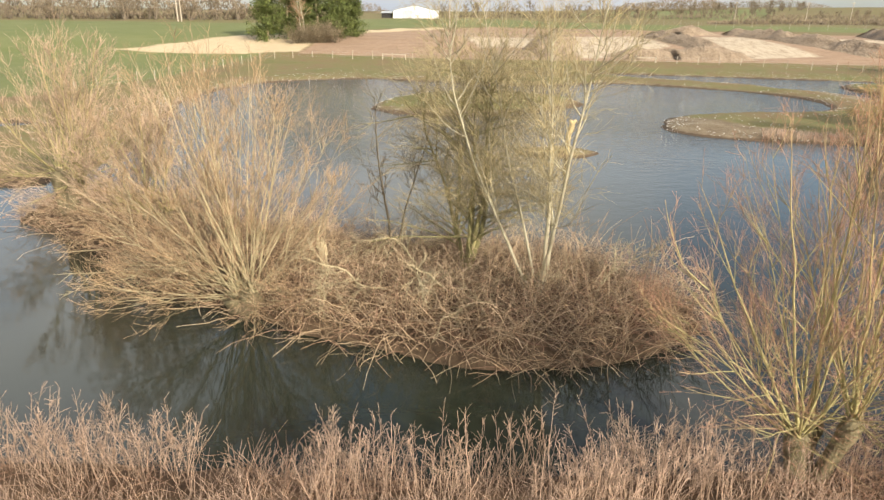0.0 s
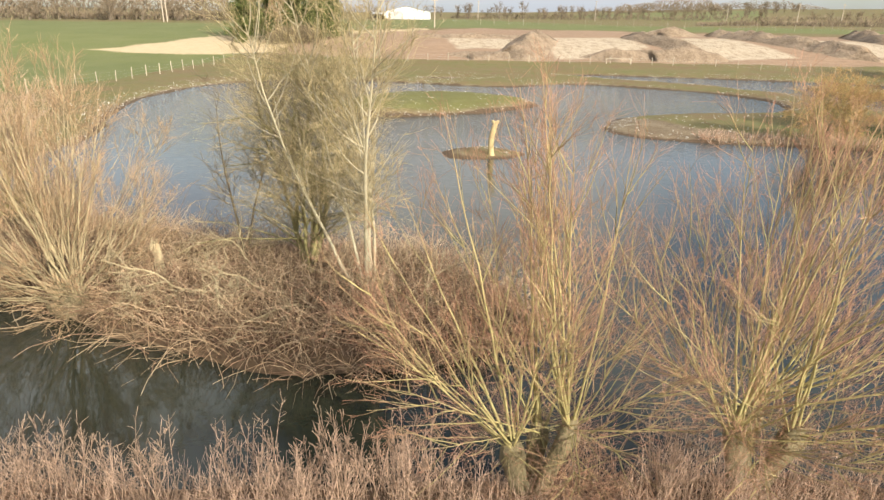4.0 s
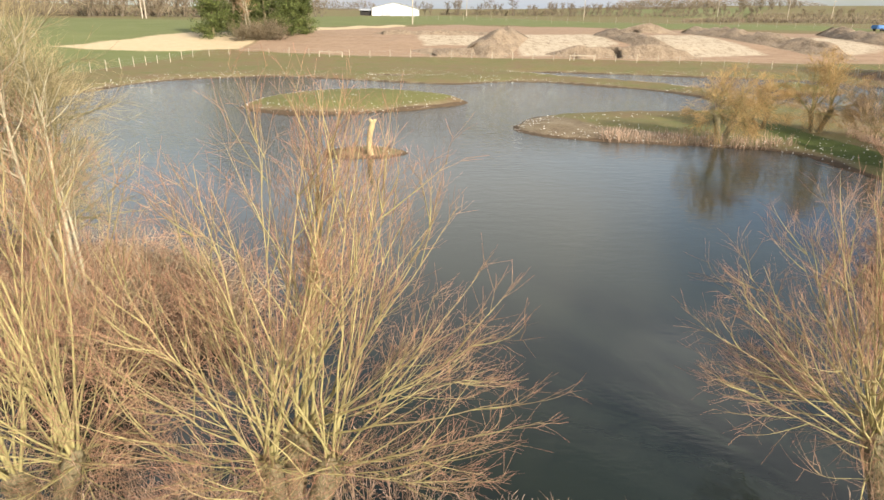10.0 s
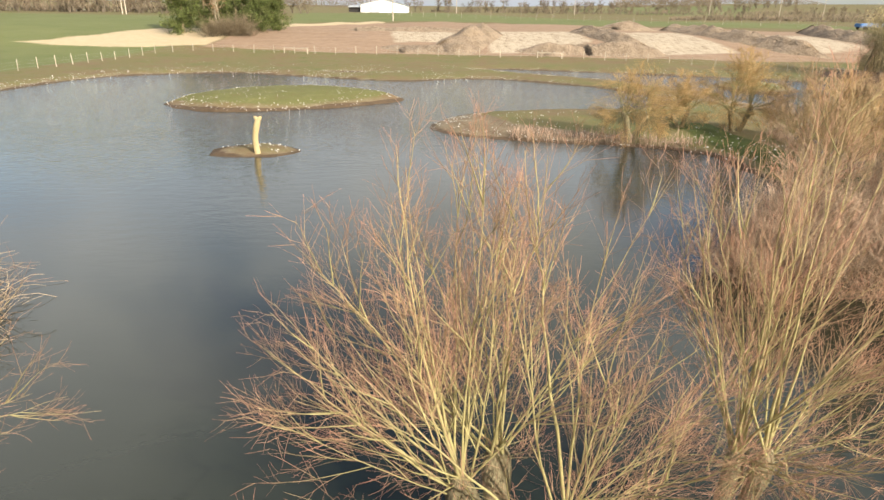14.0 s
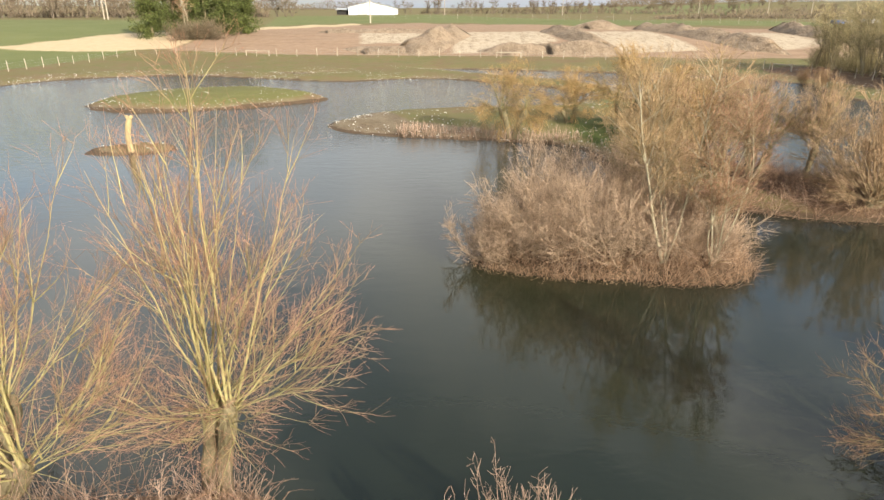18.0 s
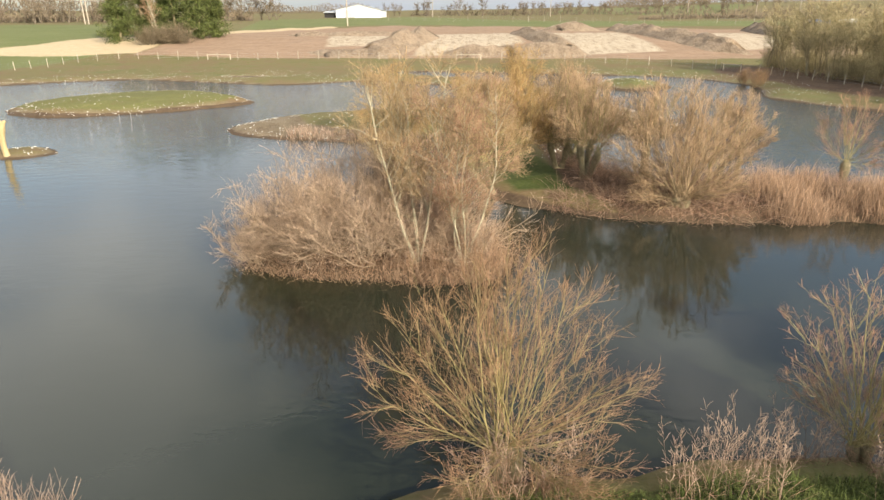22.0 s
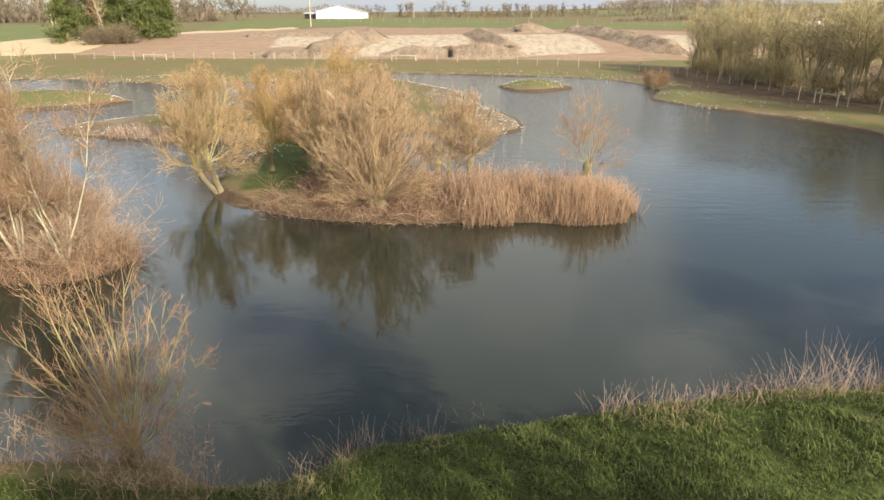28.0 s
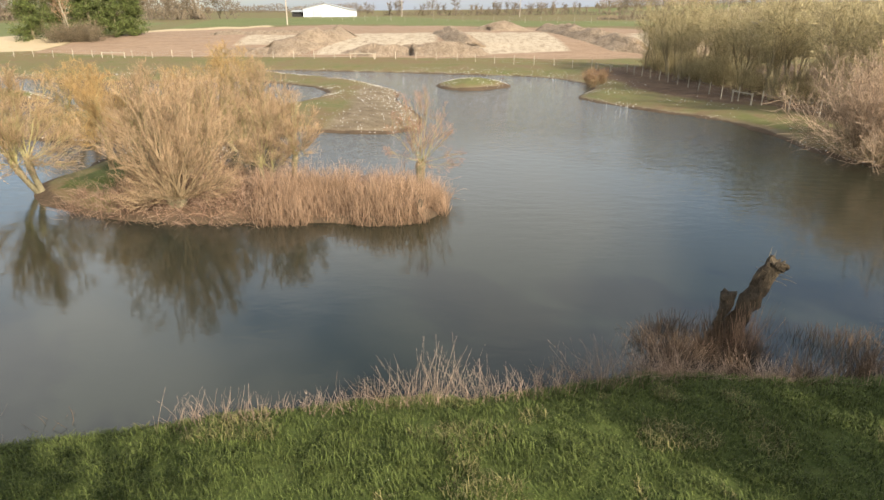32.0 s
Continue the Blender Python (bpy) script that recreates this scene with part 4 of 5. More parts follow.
# ---------------------------------------------------------------- reeds, brambles and grass
def stalks(name, x, y, seed, low, high, material, label, category, thick=0.006, lean=0.25, k=4, up=0.05, wob=0.08, heads=0.0, mound=0.3):
    """A stand of single stems rooted at x, y; heads: the share that carry a small seed head."""
    rng = np.random.default_rng(seed)
    n = len(x)
    z = np.maximum(land(x, y), -0.3) - 0.03
    dirs = np.stack([rng.normal(0, lean, n), rng.normal(0, lean, n), np.ones(n)], -1)
    tall = rng.uniform(low, high, n) * (1 + 0.35 * lattice(x, y, 0.6, seed) + mound * lattice(x, y, 1.7, seed + 1))
    P = grow(rng, np.stack([x, y, z], -1), dirs, tall, k, up, wob)
    R = taper(n, k, thick, 0.4, rng)
    if heads:
        R[:, -1] *= np.where(rng.uniform(0, 1, n) < heads, 5.0, 1.0)
    ob = part(name, tubes(name, P, R, 3), material)
    return tagged(ob, label, category, kind="stuff")


def scatter(seed, n, x0, x1, y0, y1):
    rng = np.random.default_rng(seed)
    return rng.uniform(x0, x1, n), rng.uniform(y0, y1, n)


def clumped(x, y, size, seed, keep=0.0):
    m = lattice(x, y, size, seed) > keep
    return x[m], y[m]


# dry growth on the near bank
x, y = clumped(*scatter(101, 26000, -9, 27.5, 3.6, 6.5), 0.7, 31, -0.35)
m = (shore(x, y)[0] > 0.1) & ((x < 19.6) | (np.abs(x - 22.0) < 0.8) | (y < 4.6))
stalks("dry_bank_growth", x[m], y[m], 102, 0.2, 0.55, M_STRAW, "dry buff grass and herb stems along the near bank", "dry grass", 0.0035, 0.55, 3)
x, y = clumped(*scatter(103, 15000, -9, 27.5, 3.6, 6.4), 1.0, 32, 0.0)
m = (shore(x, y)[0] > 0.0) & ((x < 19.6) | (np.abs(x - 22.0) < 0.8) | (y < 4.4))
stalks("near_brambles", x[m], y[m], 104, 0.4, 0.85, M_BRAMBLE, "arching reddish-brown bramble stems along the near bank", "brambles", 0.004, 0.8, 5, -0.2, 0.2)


def herbs(name, x, y, seed, low, high, material, label, thick=0.005):
    """Tall dead herbs: stalks with a ragged head of short side shoots."""
    rng = np.random.default_rng(seed)
    n = len(x)
    dirs = np.stack([rng.normal(0, 0.16, n), rng.normal(0, 0.16, n), np.ones(n)], -1)
    P = grow(rng, np.stack([x, y, land(x, y) - 0.03], -1), dirs, rng.uniform(low, high, n), 5, 0.0, 0.06)
    F = shoots(rng, P, 9, 0.55, 1.0, (20, 60), 0.16, 3, 0.1, 0.2, 0.2)
    ob = tagged(part(name, tubes(name, P, taper(n, 5, thick, 0.4, rng), 3), material), label, "dead herbs", kind="stuff")
    stuff("seed_heads", tubes("seed_heads", F, taper(len(F), 3, 0.003, 0.8, rng), 3), material, ob)


x, y = clumped(*scatter(105, 5200, -9, 24, 4.6, 6.3), 0.5, 33, 0.25)
m = (shore(x, y)[0] > 0.1) & ((x < 19.3) | (np.abs(x - 22.0) < 0.6))
herbs("tall_dead_herbs", x[m], y[m], 106, 0.5, 1.15, M_STRAW, "tall dead herb stalks with ragged seed heads")
x, y = clumped(*scatter(1070, 5200, 26.6, 34.0, 5.8, 7.5), 0.7, 47, -0.1)
m = shore(x, y)[0] > 0.05
herbs("bank_herbs", x[m][::9], y[m][::9], 1071, 0.45, 1.05, M_STRAW, "dead brown herb stalks below the bank willows", 0.0028)
stalks("bank_dry_grass", x[m][::2], y[m][::2], 1072, 0.15, 0.5, M_BRAMBLE, "tangled brown dead grass and brambles below the bank willows", "dry grass", 0.0035, 0.8, 4, -0.15, 0.2)
x, y = clumped(*scatter(107, 11000, 33.4, 50.5, 6.1, 9.9), 1.1, 34, -0.3)
d = shore(x, y)[0]
m = (d > -0.15) & (d < 0.75)
stalks("bank_edge_reeds", x[m], y[m], 108, 0.08, 0.7, M_STRAW, "pale dead reeds and grass fringing the grassy bank", "reeds", 0.0029, 0.35, 4, -0.05, 0.15, mound=0.6)

x, y = clumped(*scatter(1090, 9000, 33.4, 50.0, 6.4, 10.6), 0.7, 48, 0.25)
d = shore(x, y)[0]
m = (d > -0.7) & (d < 0.1)
stalks("shallows_debris", x[m], y[m], 1091, 0.25, 0.6, M_DARKREED, "sodden dark stems and twigs in the shallows", "dead stems", 0.005, 0.8, 4, -0.25, 0.2)
# brambles over the thicket island
x, y = scatter(110, 30000, -11, 7.5, 8.4, 19.2)
m = inside(x, y, ISLANDS["thicket"]) > -0.25 + 0.4 * np.abs(lattice(x, y, 0.8, 371))
x, y = x[m], y[m]
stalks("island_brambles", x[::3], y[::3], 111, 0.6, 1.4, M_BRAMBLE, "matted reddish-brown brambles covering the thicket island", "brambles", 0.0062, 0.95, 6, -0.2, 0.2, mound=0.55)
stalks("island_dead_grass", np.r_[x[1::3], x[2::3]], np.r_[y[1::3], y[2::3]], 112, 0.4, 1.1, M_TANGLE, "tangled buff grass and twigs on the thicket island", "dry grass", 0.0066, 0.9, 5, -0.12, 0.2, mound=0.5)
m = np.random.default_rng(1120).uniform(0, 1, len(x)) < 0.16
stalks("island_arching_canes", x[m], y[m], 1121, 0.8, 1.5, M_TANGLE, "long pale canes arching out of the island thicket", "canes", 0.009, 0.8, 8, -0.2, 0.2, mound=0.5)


def fallen_branch(x, y, seed, way, length, thick, label):
    """A dead limb that lies over the brambles, with crooked side branches and bare twigs."""
    rng = np.random.default_rng(seed)
    ob = thing("fallen_branch", x, y, float(land(x, y)) - 0.05, label, "branch", "dead branches on the island")
    P = grow(rng, np.zeros((1, 3)), np.array([way], float), np.array([length]), 12, -0.07, 0.20)
    P[..., 2] = np.maximum(P[..., 2], 0.25 * np.minimum(1, 3 * np.linspace(0, 1, 12)))
    part("limb", tubes("limb", P, taper(1, 12, thick, 0.25), 7, 0.06), M_DEADWOOD, ob)
    B = shoots(rng, P, 12, 0.15, 0.98, (25, 65), length * 0.42, 7, 0.0, 0.18, 0.4)
    for i in range(len(B)):
        part("branch", tubes("branch", B[i : i + 1], taper(1, 7, thick * 0.42, 0.3), 4), M_DEADWOOD, ob)
    T = shoots(rng, B, 9, 0.1, 1.0, (20, 60), length * 0.18, 4, 0.02, 0.15, 0.4)
    stuff("twigwork", tubes("twigwork", T, taper(len(T), 4, 0.0055, 0.4, rng), 3), M_DEADWOOD, ob)


for i, (fx, fy, way, length, thick) in enumerate(((0.9, 11.2, (-1.0, -0.1, 0.55), 2.6, 0.026), (2.0, 11.0, (-0.8, -0.5, 0.7), 2.2, 0.022), (1.5, 12.0, (-1.0, 0.2, 0.7), 2.6, 0.024), (3.0, 10.6, (-0.9, -0.6, 0.5), 1.9, 0.020),
                                                  (4.6, 10.9, (0.9, -0.5, 0.5), 2.0, 0.020), (-3.6, 12.4, (-1.0, -0.7, 0.4), 2.4, 0.022), (-0.6, 11.6, (0.6, -0.8, 0.6), 1.6, 0.018), (2.9, 11.6, (0.4, -0.9, 0.7), 1.8, 0.020))):
    fallen_branch(fx, fy, 1200 + i, way, length, thick, "pale crooked dead branch sprawling over the island brambles")
# skirt of the small bush island
x, y = scatter(113, 9000, 21.8, 29.0, 13.0, 17.0)
d = inside(x, y, ISLANDS["bush"])
m = (d > -0.3) & (d < 0.7)
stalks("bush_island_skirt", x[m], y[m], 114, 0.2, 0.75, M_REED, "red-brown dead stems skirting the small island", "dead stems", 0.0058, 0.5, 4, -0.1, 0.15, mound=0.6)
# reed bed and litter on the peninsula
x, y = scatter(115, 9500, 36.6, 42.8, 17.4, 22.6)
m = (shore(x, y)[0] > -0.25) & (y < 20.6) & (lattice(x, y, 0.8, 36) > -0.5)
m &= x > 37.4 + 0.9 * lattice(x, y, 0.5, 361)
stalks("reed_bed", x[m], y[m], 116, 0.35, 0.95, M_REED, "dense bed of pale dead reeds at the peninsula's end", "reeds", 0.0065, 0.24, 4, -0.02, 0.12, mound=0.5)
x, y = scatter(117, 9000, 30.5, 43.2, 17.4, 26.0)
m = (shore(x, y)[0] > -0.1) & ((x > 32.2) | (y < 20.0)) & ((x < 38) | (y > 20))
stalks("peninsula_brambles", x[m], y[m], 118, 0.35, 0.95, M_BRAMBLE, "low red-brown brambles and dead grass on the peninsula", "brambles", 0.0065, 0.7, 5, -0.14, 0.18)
m &= np.random.default_rng(1180).uniform(0, 1, len(x)) < 0.15
stalks("peninsula_canes", x[m], y[m], 1181, 0.8, 1.5, M_STRAW, "pale arching canes and dead grass on the peninsula", "canes", 0.0065, 1.0, 6, -0.2, 0.18)
x, y = scatter(119, 5000, 15.5, 34, 30.0, 36)
m = (shore(x, y)[0] > -0.1) & (shore(x, y)[0] < 1.3) & (x > 19)
stalks("spit_edge_grass", x[m], y[m], 120, 0.25, 0.7, M_STRAW, "buff dead grass along the edge of the spit", "dry grass", 0.013, 0.3, 3)

# grass of the near bank
def turf(name, x, y, seed, low, high, width, material, label):
    """Single blades of grass, each one bent and tapering to its tip."""
    rng = np.random.default_rng(seed)
    n = len(x)
    tuft = 1 + 0.45 * lattice(x, y, 0.22, seed) + 0.35 * lattice(x, y, 0.9, seed + 1)
    tall = rng.uniform(low, high, n) * tuft
    turn = rng.uniform(0, 2 * np.pi, n)
    out = np.stack([np.cos(turn), np.sin(turn), 0 * turn], -1) * (tall * rng.uniform(0.3, 1.1, n))[:, None]
    foot = np.stack([x, y, land(x, y) - 0.01], -1)
    up = np.array([0, 0, 1.0]) * tall[:, None]
    side = np.stack([-np.sin(turn), np.cos(turn), 0 * turn], -1) * (width * rng.uniform(0.6, 1.3, n))[:, None]
    bend, tip = foot + 0.35 * out + 0.7 * up, foot + out + 0.85 * up
    v = np.stack([foot - side, foot + side, bend + 0.8 * side, bend - 0.8 * side, tip + 0.15 * side, tip - 0.15 * side], 1)
    f = np.array([[0, 1, 2, 3], [3, 2, 4, 5]])
    faces = (f[None] + 6 * np.arange(n)[:, None, None]).reshape(-1, 4)
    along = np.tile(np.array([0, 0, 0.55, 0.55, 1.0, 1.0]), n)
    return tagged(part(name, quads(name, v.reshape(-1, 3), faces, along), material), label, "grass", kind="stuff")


gx, gy = scatter(130, 260000, 25.8, 54, 5.2, 10.2)
rng_g = np.random.default_rng(130)
m = (inside(gx, gy, np.array(FIELDS["lush"][0])) > -0.35 * rng_g.uniform(0, 1, len(gx))) & (shore(gx, gy)[0] > 0.12) & (gy < 6.6 + 0.20 * (gx - 26) + 0.4)
gx, gy = gx[m], gy[m]
m = lattice(gx, gy, 0.30, 41) + 0.6 * lattice(gx, gy, 1.3, 42) > -1.25
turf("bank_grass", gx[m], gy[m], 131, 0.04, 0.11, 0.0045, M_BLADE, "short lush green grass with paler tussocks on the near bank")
m = lattice(gx, gy, 0.5, 43) + 0.6 * lattice(gx, gy, 1.6, 45) > 0.55
turf("dry_grass_tufts", gx[m][::2], gy[m][::2], 133, 0.05, 0.13, 0.004, M_DRYBLADE, "yellowed dead blades among the bank's green grass")


# ---------------------------------------------------------------- stones, log, stump, snag
def stones(name, x, y, seed, low, high, label):
    rng = np.random.default_rng(seed)
    n = len(x)
    z = land(x, y) + 0.01
    size = rng.uniform(low, high, (n, 1, 1)) * rng.uniform(0.6, 1.3, (n, 1, 3))
    shape = np.array([[1, 0, -0.2], [0.3, 1, 0], [-1, 0.2, -0.1], [-0.2, -1, 0], [0.1, 0.1, 0.7], [0, 0, -0.6]])
    v = np.stack([x, y, z], -1)[:, None] + shape[None] * size
    f = np.array([[0, 1, 4, 4], [1, 2, 4, 4], [2, 3, 4, 4], [3, 0, 4, 4]])[:, :3]
    f = np.concatenate([f, np.array([[1, 0, 5], [2, 1, 5], [3, 2, 5], [0, 3, 5]])])
    faces = (f[None] + 6 * np.arange(n)[:, None, None]).reshape(-1, 3)
    ob = part(name, quads(name, v.reshape(-1, 3), faces, smooth=False), M_STONE)
    return tagged(ob, label, "stones", kind="stuff")


x, y = scatter(140, 60000, -20, 62, 26, 80)
d = shore(x, y)[0]
rng_s = np.random.default_rng(141)
m = (d > 0.05) & (rng_s.uniform(0, 1, len(x)) < np.where(d < 1.5, 0.6, np.where(d < 5, 0.16, 0.015))) & (lattice(x, y, 3.0, 44) > -0.3)
stones("shore_flints", x[m], y[m], 142, 0.022, 0.06, "white flints scattered along the shores")


def carved_log():
    """A peeled log set upright on the islet, slightly bowed, with a forked head."""
    log = thing("upright_log", 7.55, 27.5, float(land(7.55, 27.5)) - 0.15, "pale peeled log standing upright on the islet, forked at its head", "log")
    s = np.linspace(0, 1, 12)
    path = np.stack([0.02 + 0.13 * s**2 - 0.10 * np.sin(np.pi * s), 0 * s, 1.62 * s], -1)[None]
    r = 0.13 * np.array([1.15, 1.05, 1, 0.97, 0.94, 0.92, 0.92, 0.94, 0.98, 1.02, 0.95, 0.5])
    shaft = part("shaft", tubes("shaft", path, r[None], 14, 0.06), M_CARVED, log)
    for side in (-1, 1):
        p = np.array([[[0.12, 0, 1.52], [0.12 + 0.05 * side, 0, 1.6], [0.12 + 0.12 * side, 0.01, 1.67], [0.12 + 0.16 * side, 0.01, 1.70]]])
        part("fork", tubes("fork", p, np.array([[0.09, 0.085, 0.075, 0.03]]), 10, 0.05), M_CARVED, shaft)
    return log


carved_log()


def rugged(path, radii, seed, depth):
    """A trunk with deep furrows and knobs."""
    mesh = tubes("trunk", path, radii, 26, 0.10)
    for v in mesh.vertices:
        p = v.co * 5.0 + Vector((seed, 0, 0))
        v.co += depth * noise.noise_vector(Vector((p.x, p.y, p.z * 0.5))) + 0.4 * depth * noise.noise_vector(p * 3.0)
    return mesh


def dead_stump():
    """A leaning, broken pollard trunk at the water's edge."""
    x, y = 48.0, 11.2
    st = thing("dead_stump", x, y, -0.35, "leaning rotten pollard stump, dark and hollow, at the water's edge", "stump")
    rng = np.random.default_rng(150)
    s = np.append(np.linspace(0, 0.99, 29), 1.0)
    path = np.stack([-0.06 + 1.08 * s + 0.03 * np.sin(7 * s), 0.40 * s, 1.68 * s], -1)[None]
    r = 0.15 * np.interp(s, [0, 0.12, 0.35, 0.6, 0.8, 0.99, 1], [1.7, 1.3, 1.05, 0.9, 1.0, 1.1, 0.1])
    trunk = part("trunk", rugged(path, r[None], 3.0, 0.11), M_STUMP, st)
    low = np.stack([-0.12 + 0.22 * s, 0.2 * s, 1.12 * s], -1)[None]
    part("trunk", rugged(low, (0.72 * r)[None], 9.0, 0.10), M_STUMP, st)
    for i in range(12):
        a = 2 * math.pi * i / 12
        foot = Vector((0.96 + 0.12 * math.cos(a), 0.38 + 0.12 * math.sin(a), 1.58 - 0.07 * math.cos(a)))
        tip = foot + Vector((0.10 + 0.05 * math.cos(a), 0.05 + 0.05 * math.sin(a), rng.uniform(0.03, 0.14)))
        part("splinter", tubes("splinter", np.array([[foot, (foot + tip) / 2, tip]]), np.array([[0.06, 0.045, 0.010]]), 5, 0.2), M_STUMP, trunk)
    P = grow(rng, np.tile([[0.90, 0.38, 1.45]], (26, 1)) + rng.normal(0, 0.09, (26, 3)), around(rng, 26, 10, 110), rng.uniform(0.15, 0.55, 26), 5, 0, 0.15)
    for i in range(26):
        part("shoot", tubes("shoot", P[i : i + 1], taper(1, 5, 0.007, 0.3), 4), M_TWIG_GREY, trunk)
    return st


dead_stump()
x, y = clumped(*scatter(151, 9000, 46.3, 48.6, 9.6, 11.6), 0.35, 152, -0.1)
m = (x - 47.3) ** 2 / 1.0 + (y - 10.7) ** 2 / 0.9 < 1
stalks("stump_reeds", x[m], y[m], 152, 0.25, 0.72, M_DARKREED, "dark red-brown dead reeds round the stump", "reeds", 0.006, 0.4, 4, -0.1, 0.15)
x, y = clumped(*scatter(153, 3800, 47.0, 51.5, 9.4, 11.4), 0.5, 46, 0.0)
stalks("stump_dead_stems", x, y, 154, 0.2, 0.6, M_DARKREED, "broken dead stems in the shallows by the stump", "dead stems", 0.006, 0.35)
x, y = scatter(155, 1500, 46.0, 48.4, 9.2, 9.9)
stalks("stump_pale_grass", x, y, 156, 0.15, 0.45, M_STRAW, "pale flattened grass before the stump", "dry grass", 0.004, 1.0, 5, -0.2, 0.15)
x, y = scatter(157, 220, 47.85, 48.45, 10.5, 10.95)
stalks("stump_shoots", x, y, 158, 0.5, 1.3, M_BRAMBLE, "fine upright red-brown shoots in front of the stump", "dead stems", 0.0035, 0.13, 5)

def reed_stump(x, y):
    """A short rotten stake at the end of the reeds."""
    st = thing("rotten_stump", x, y, -0.3, "short dark rotten stump at the reed bed's end", "stump")
    s = np.linspace(0, 1, 14)
    part("trunk", rugged(np.stack([0.10 * s, 0 * s, 0.95 * s], -1)[None], (0.075 * np.interp(s, [0, 0.3, 0.9, 1], [1.3, 1.0, 1.0, 0.3]))[None], 12.0, 0.05), M_STUMP, st)


reed_stump(41.9, 18.25)
snag = thing("snag", -0.8, 12.1, 0.2, "short broken pale trunk among the brambles", "snag")
s = np.linspace(0, 1, 16)
part("trunk", rugged(np.stack([-0.08 * s, 0 * s, 1.0 * s], -1)[None], (0.105 * np.interp(s, [0, 0.2, 0.9, 0.97, 1], [1.3, 1.0, 0.95, 0.8, 0.5]))[None], 5.0, 0.05), M_DEADWOOD, snag)
for i in range(5):
    tip = Vector((-0.08 + 0.07 * math.cos(1.3 * i), 0.07 * math.sin(1.3 * i), 1.02 + 0.05 * (i % 3)))
    foot = Vector((tip.x, tip.y, 0.86))
    part("splinter", tubes("splinter", np.array([[foot, (foot + tip) / 2, tip]]), np.array([[0.045, 0.035, 0.008]]), 5, 0.2), M_DEADWOOD, snag)


# ---------------------------------------------------------------- fences and gates
def beam(bm, a, b, w, h):
    """A squared bar from a to b."""
    a, b = Vector(a), Vector(b)
    m = Matrix.Translation((a + b) / 2) @ (b - a).to_track_quat("Z", "Y").to_matrix().to_4x4() @ Matrix.Diagonal((w, h, (b - a).length, 1))
    bmesh.ops.create_cube(bm, size=1, matrix=m)


def post_mesh():
    bm = bmesh.new()
    bmesh.ops.create_cone(bm, cap_ends=True, segments=8, radius1=0.042, radius2=0.038, depth=1.5, matrix=Matrix.Translation((0, 0, 0.55)))
    bmesh.ops.create_cone(bm, cap_ends=True, segments=8, radius1=0.038, radius2=0.016, depth=0.06, matrix=Matrix.Translation((0, 0, 1.33)))
    mesh = bpy.data.meshes.new("post")
    bm.to_mesh(mesh)
    bm.free()
    mesh.materials.append(M_POST)
    return mesh


POST = post_mesh()
M_WIRE = speckled("fence_wire", (0.30, 0.29, 0.27), (0.45, 0.44, 0.41), 3, 0.5, 0.0)


def fence(points, label, seed, tall=1.0, gap=3.0):
    rng = np.random.default_rng(seed)
    p = np.array(points, float)
    seg = np.r_[0, np.cumsum(np.hypot(*np.diff(p, axis=0).T))]
    n = int(seg[-1] / gap)
    s = np.linspace(0, seg[-1], n + 1)
    x, y = np.interp(s, seg, p[:, 0]), np.interp(s, seg, p[:, 1])
    z = land(x, y)
    fe = thing("fence", x[0], y[0], float(z[0]), label, "fence", "field fences")
    for i in range(n + 1):
        q = new("post", POST)
        q.parent = fe
        q.matrix_basis = pose(x[i] - x[0], y[i] - y[0], z[i] - z[0], rng.normal(0, 2), rng.normal(0, 2), rng.uniform(0, 90)) @ Matrix.Diagonal((1, 1, tall * rng.uniform(0.9, 1.08), 1))
    for h in (0.35, 0.7, 1.05):
        path = np.stack([x - x[0], y - y[0], z - z[0] + h * tall], -1)[None]
        part("wire", tubes("wire", path, np.full((1, n + 1), 0.004), 3), M_WIRE, fe)
    return fe


fence([(-26.6, 48.0), (-25.6, 60.0), (-25.2, 70.0), (-24.9, 80.0), (-23.6, 90.0), (-20.5, 93.0), (-10.0, 92.6), (10.0, 92.0), (30.0, 91.6), (44.0, 90.0), (56.0, 82.5), (60.2, 77.5)],
      "post-and-wire fence of pale round posts round the pond", 160, 0.8, 2.9)
fence([(60.4, 76.5), (63.0, 73.0), (63.4, 62.0), (63.4, 54.0), (63.0, 46.0), (63.8, 41.5), (64.6, 38.0), (66.0, 30.0)], "post-and-wire fence along the wood's edge", 161, 0.7, 2.4)
fence([(-2.0, 214.0), (20.0, 200.0), (60.0, 186.0), (100.0, 172.0), (140.0, 165.0)], "far fence across the green field", 162, 1.2, 4.5)


def brace(x0, y0, x1, y1):
    """A rail frame between two strainer posts, like a low white goal."""
    z0, z1 = float(land(x0, y0)), float(land(x1, y1))
    g = thing("fence_brace", x0, y0, z0, "pale wooden rail frame bracing the fence", "fence brace", "fence braces")
    bm = bmesh.new()
    beam(bm, (0, 0, 0.72), (x1 - x0, y1 - y0, 0.72 + z1 - z0), 0.07, 0.07)
    part("rail", bm, M_POST, g)
    for ax, ay, az in ((0, 0, 0), (x1 - x0, y1 - y0, z1 - z0)):
        bm = bmesh.new()
        bmesh.ops.create_cone(bm, cap_ends=True, segments=10, radius1=0.06, radius2=0.055, depth=1.2, matrix=Matrix.Translation((ax, ay, az + 0.2)))
        part("post", bm, M_POST, g)


brace(-6.9, 92.3, -3.6, 92.2)
brace(29.0, 91.4, 32.4, 91.2)
brace(60.5, 76.0, 61.5, 73.6)
brace(62.7, 44.6, 63.1, 42.6)


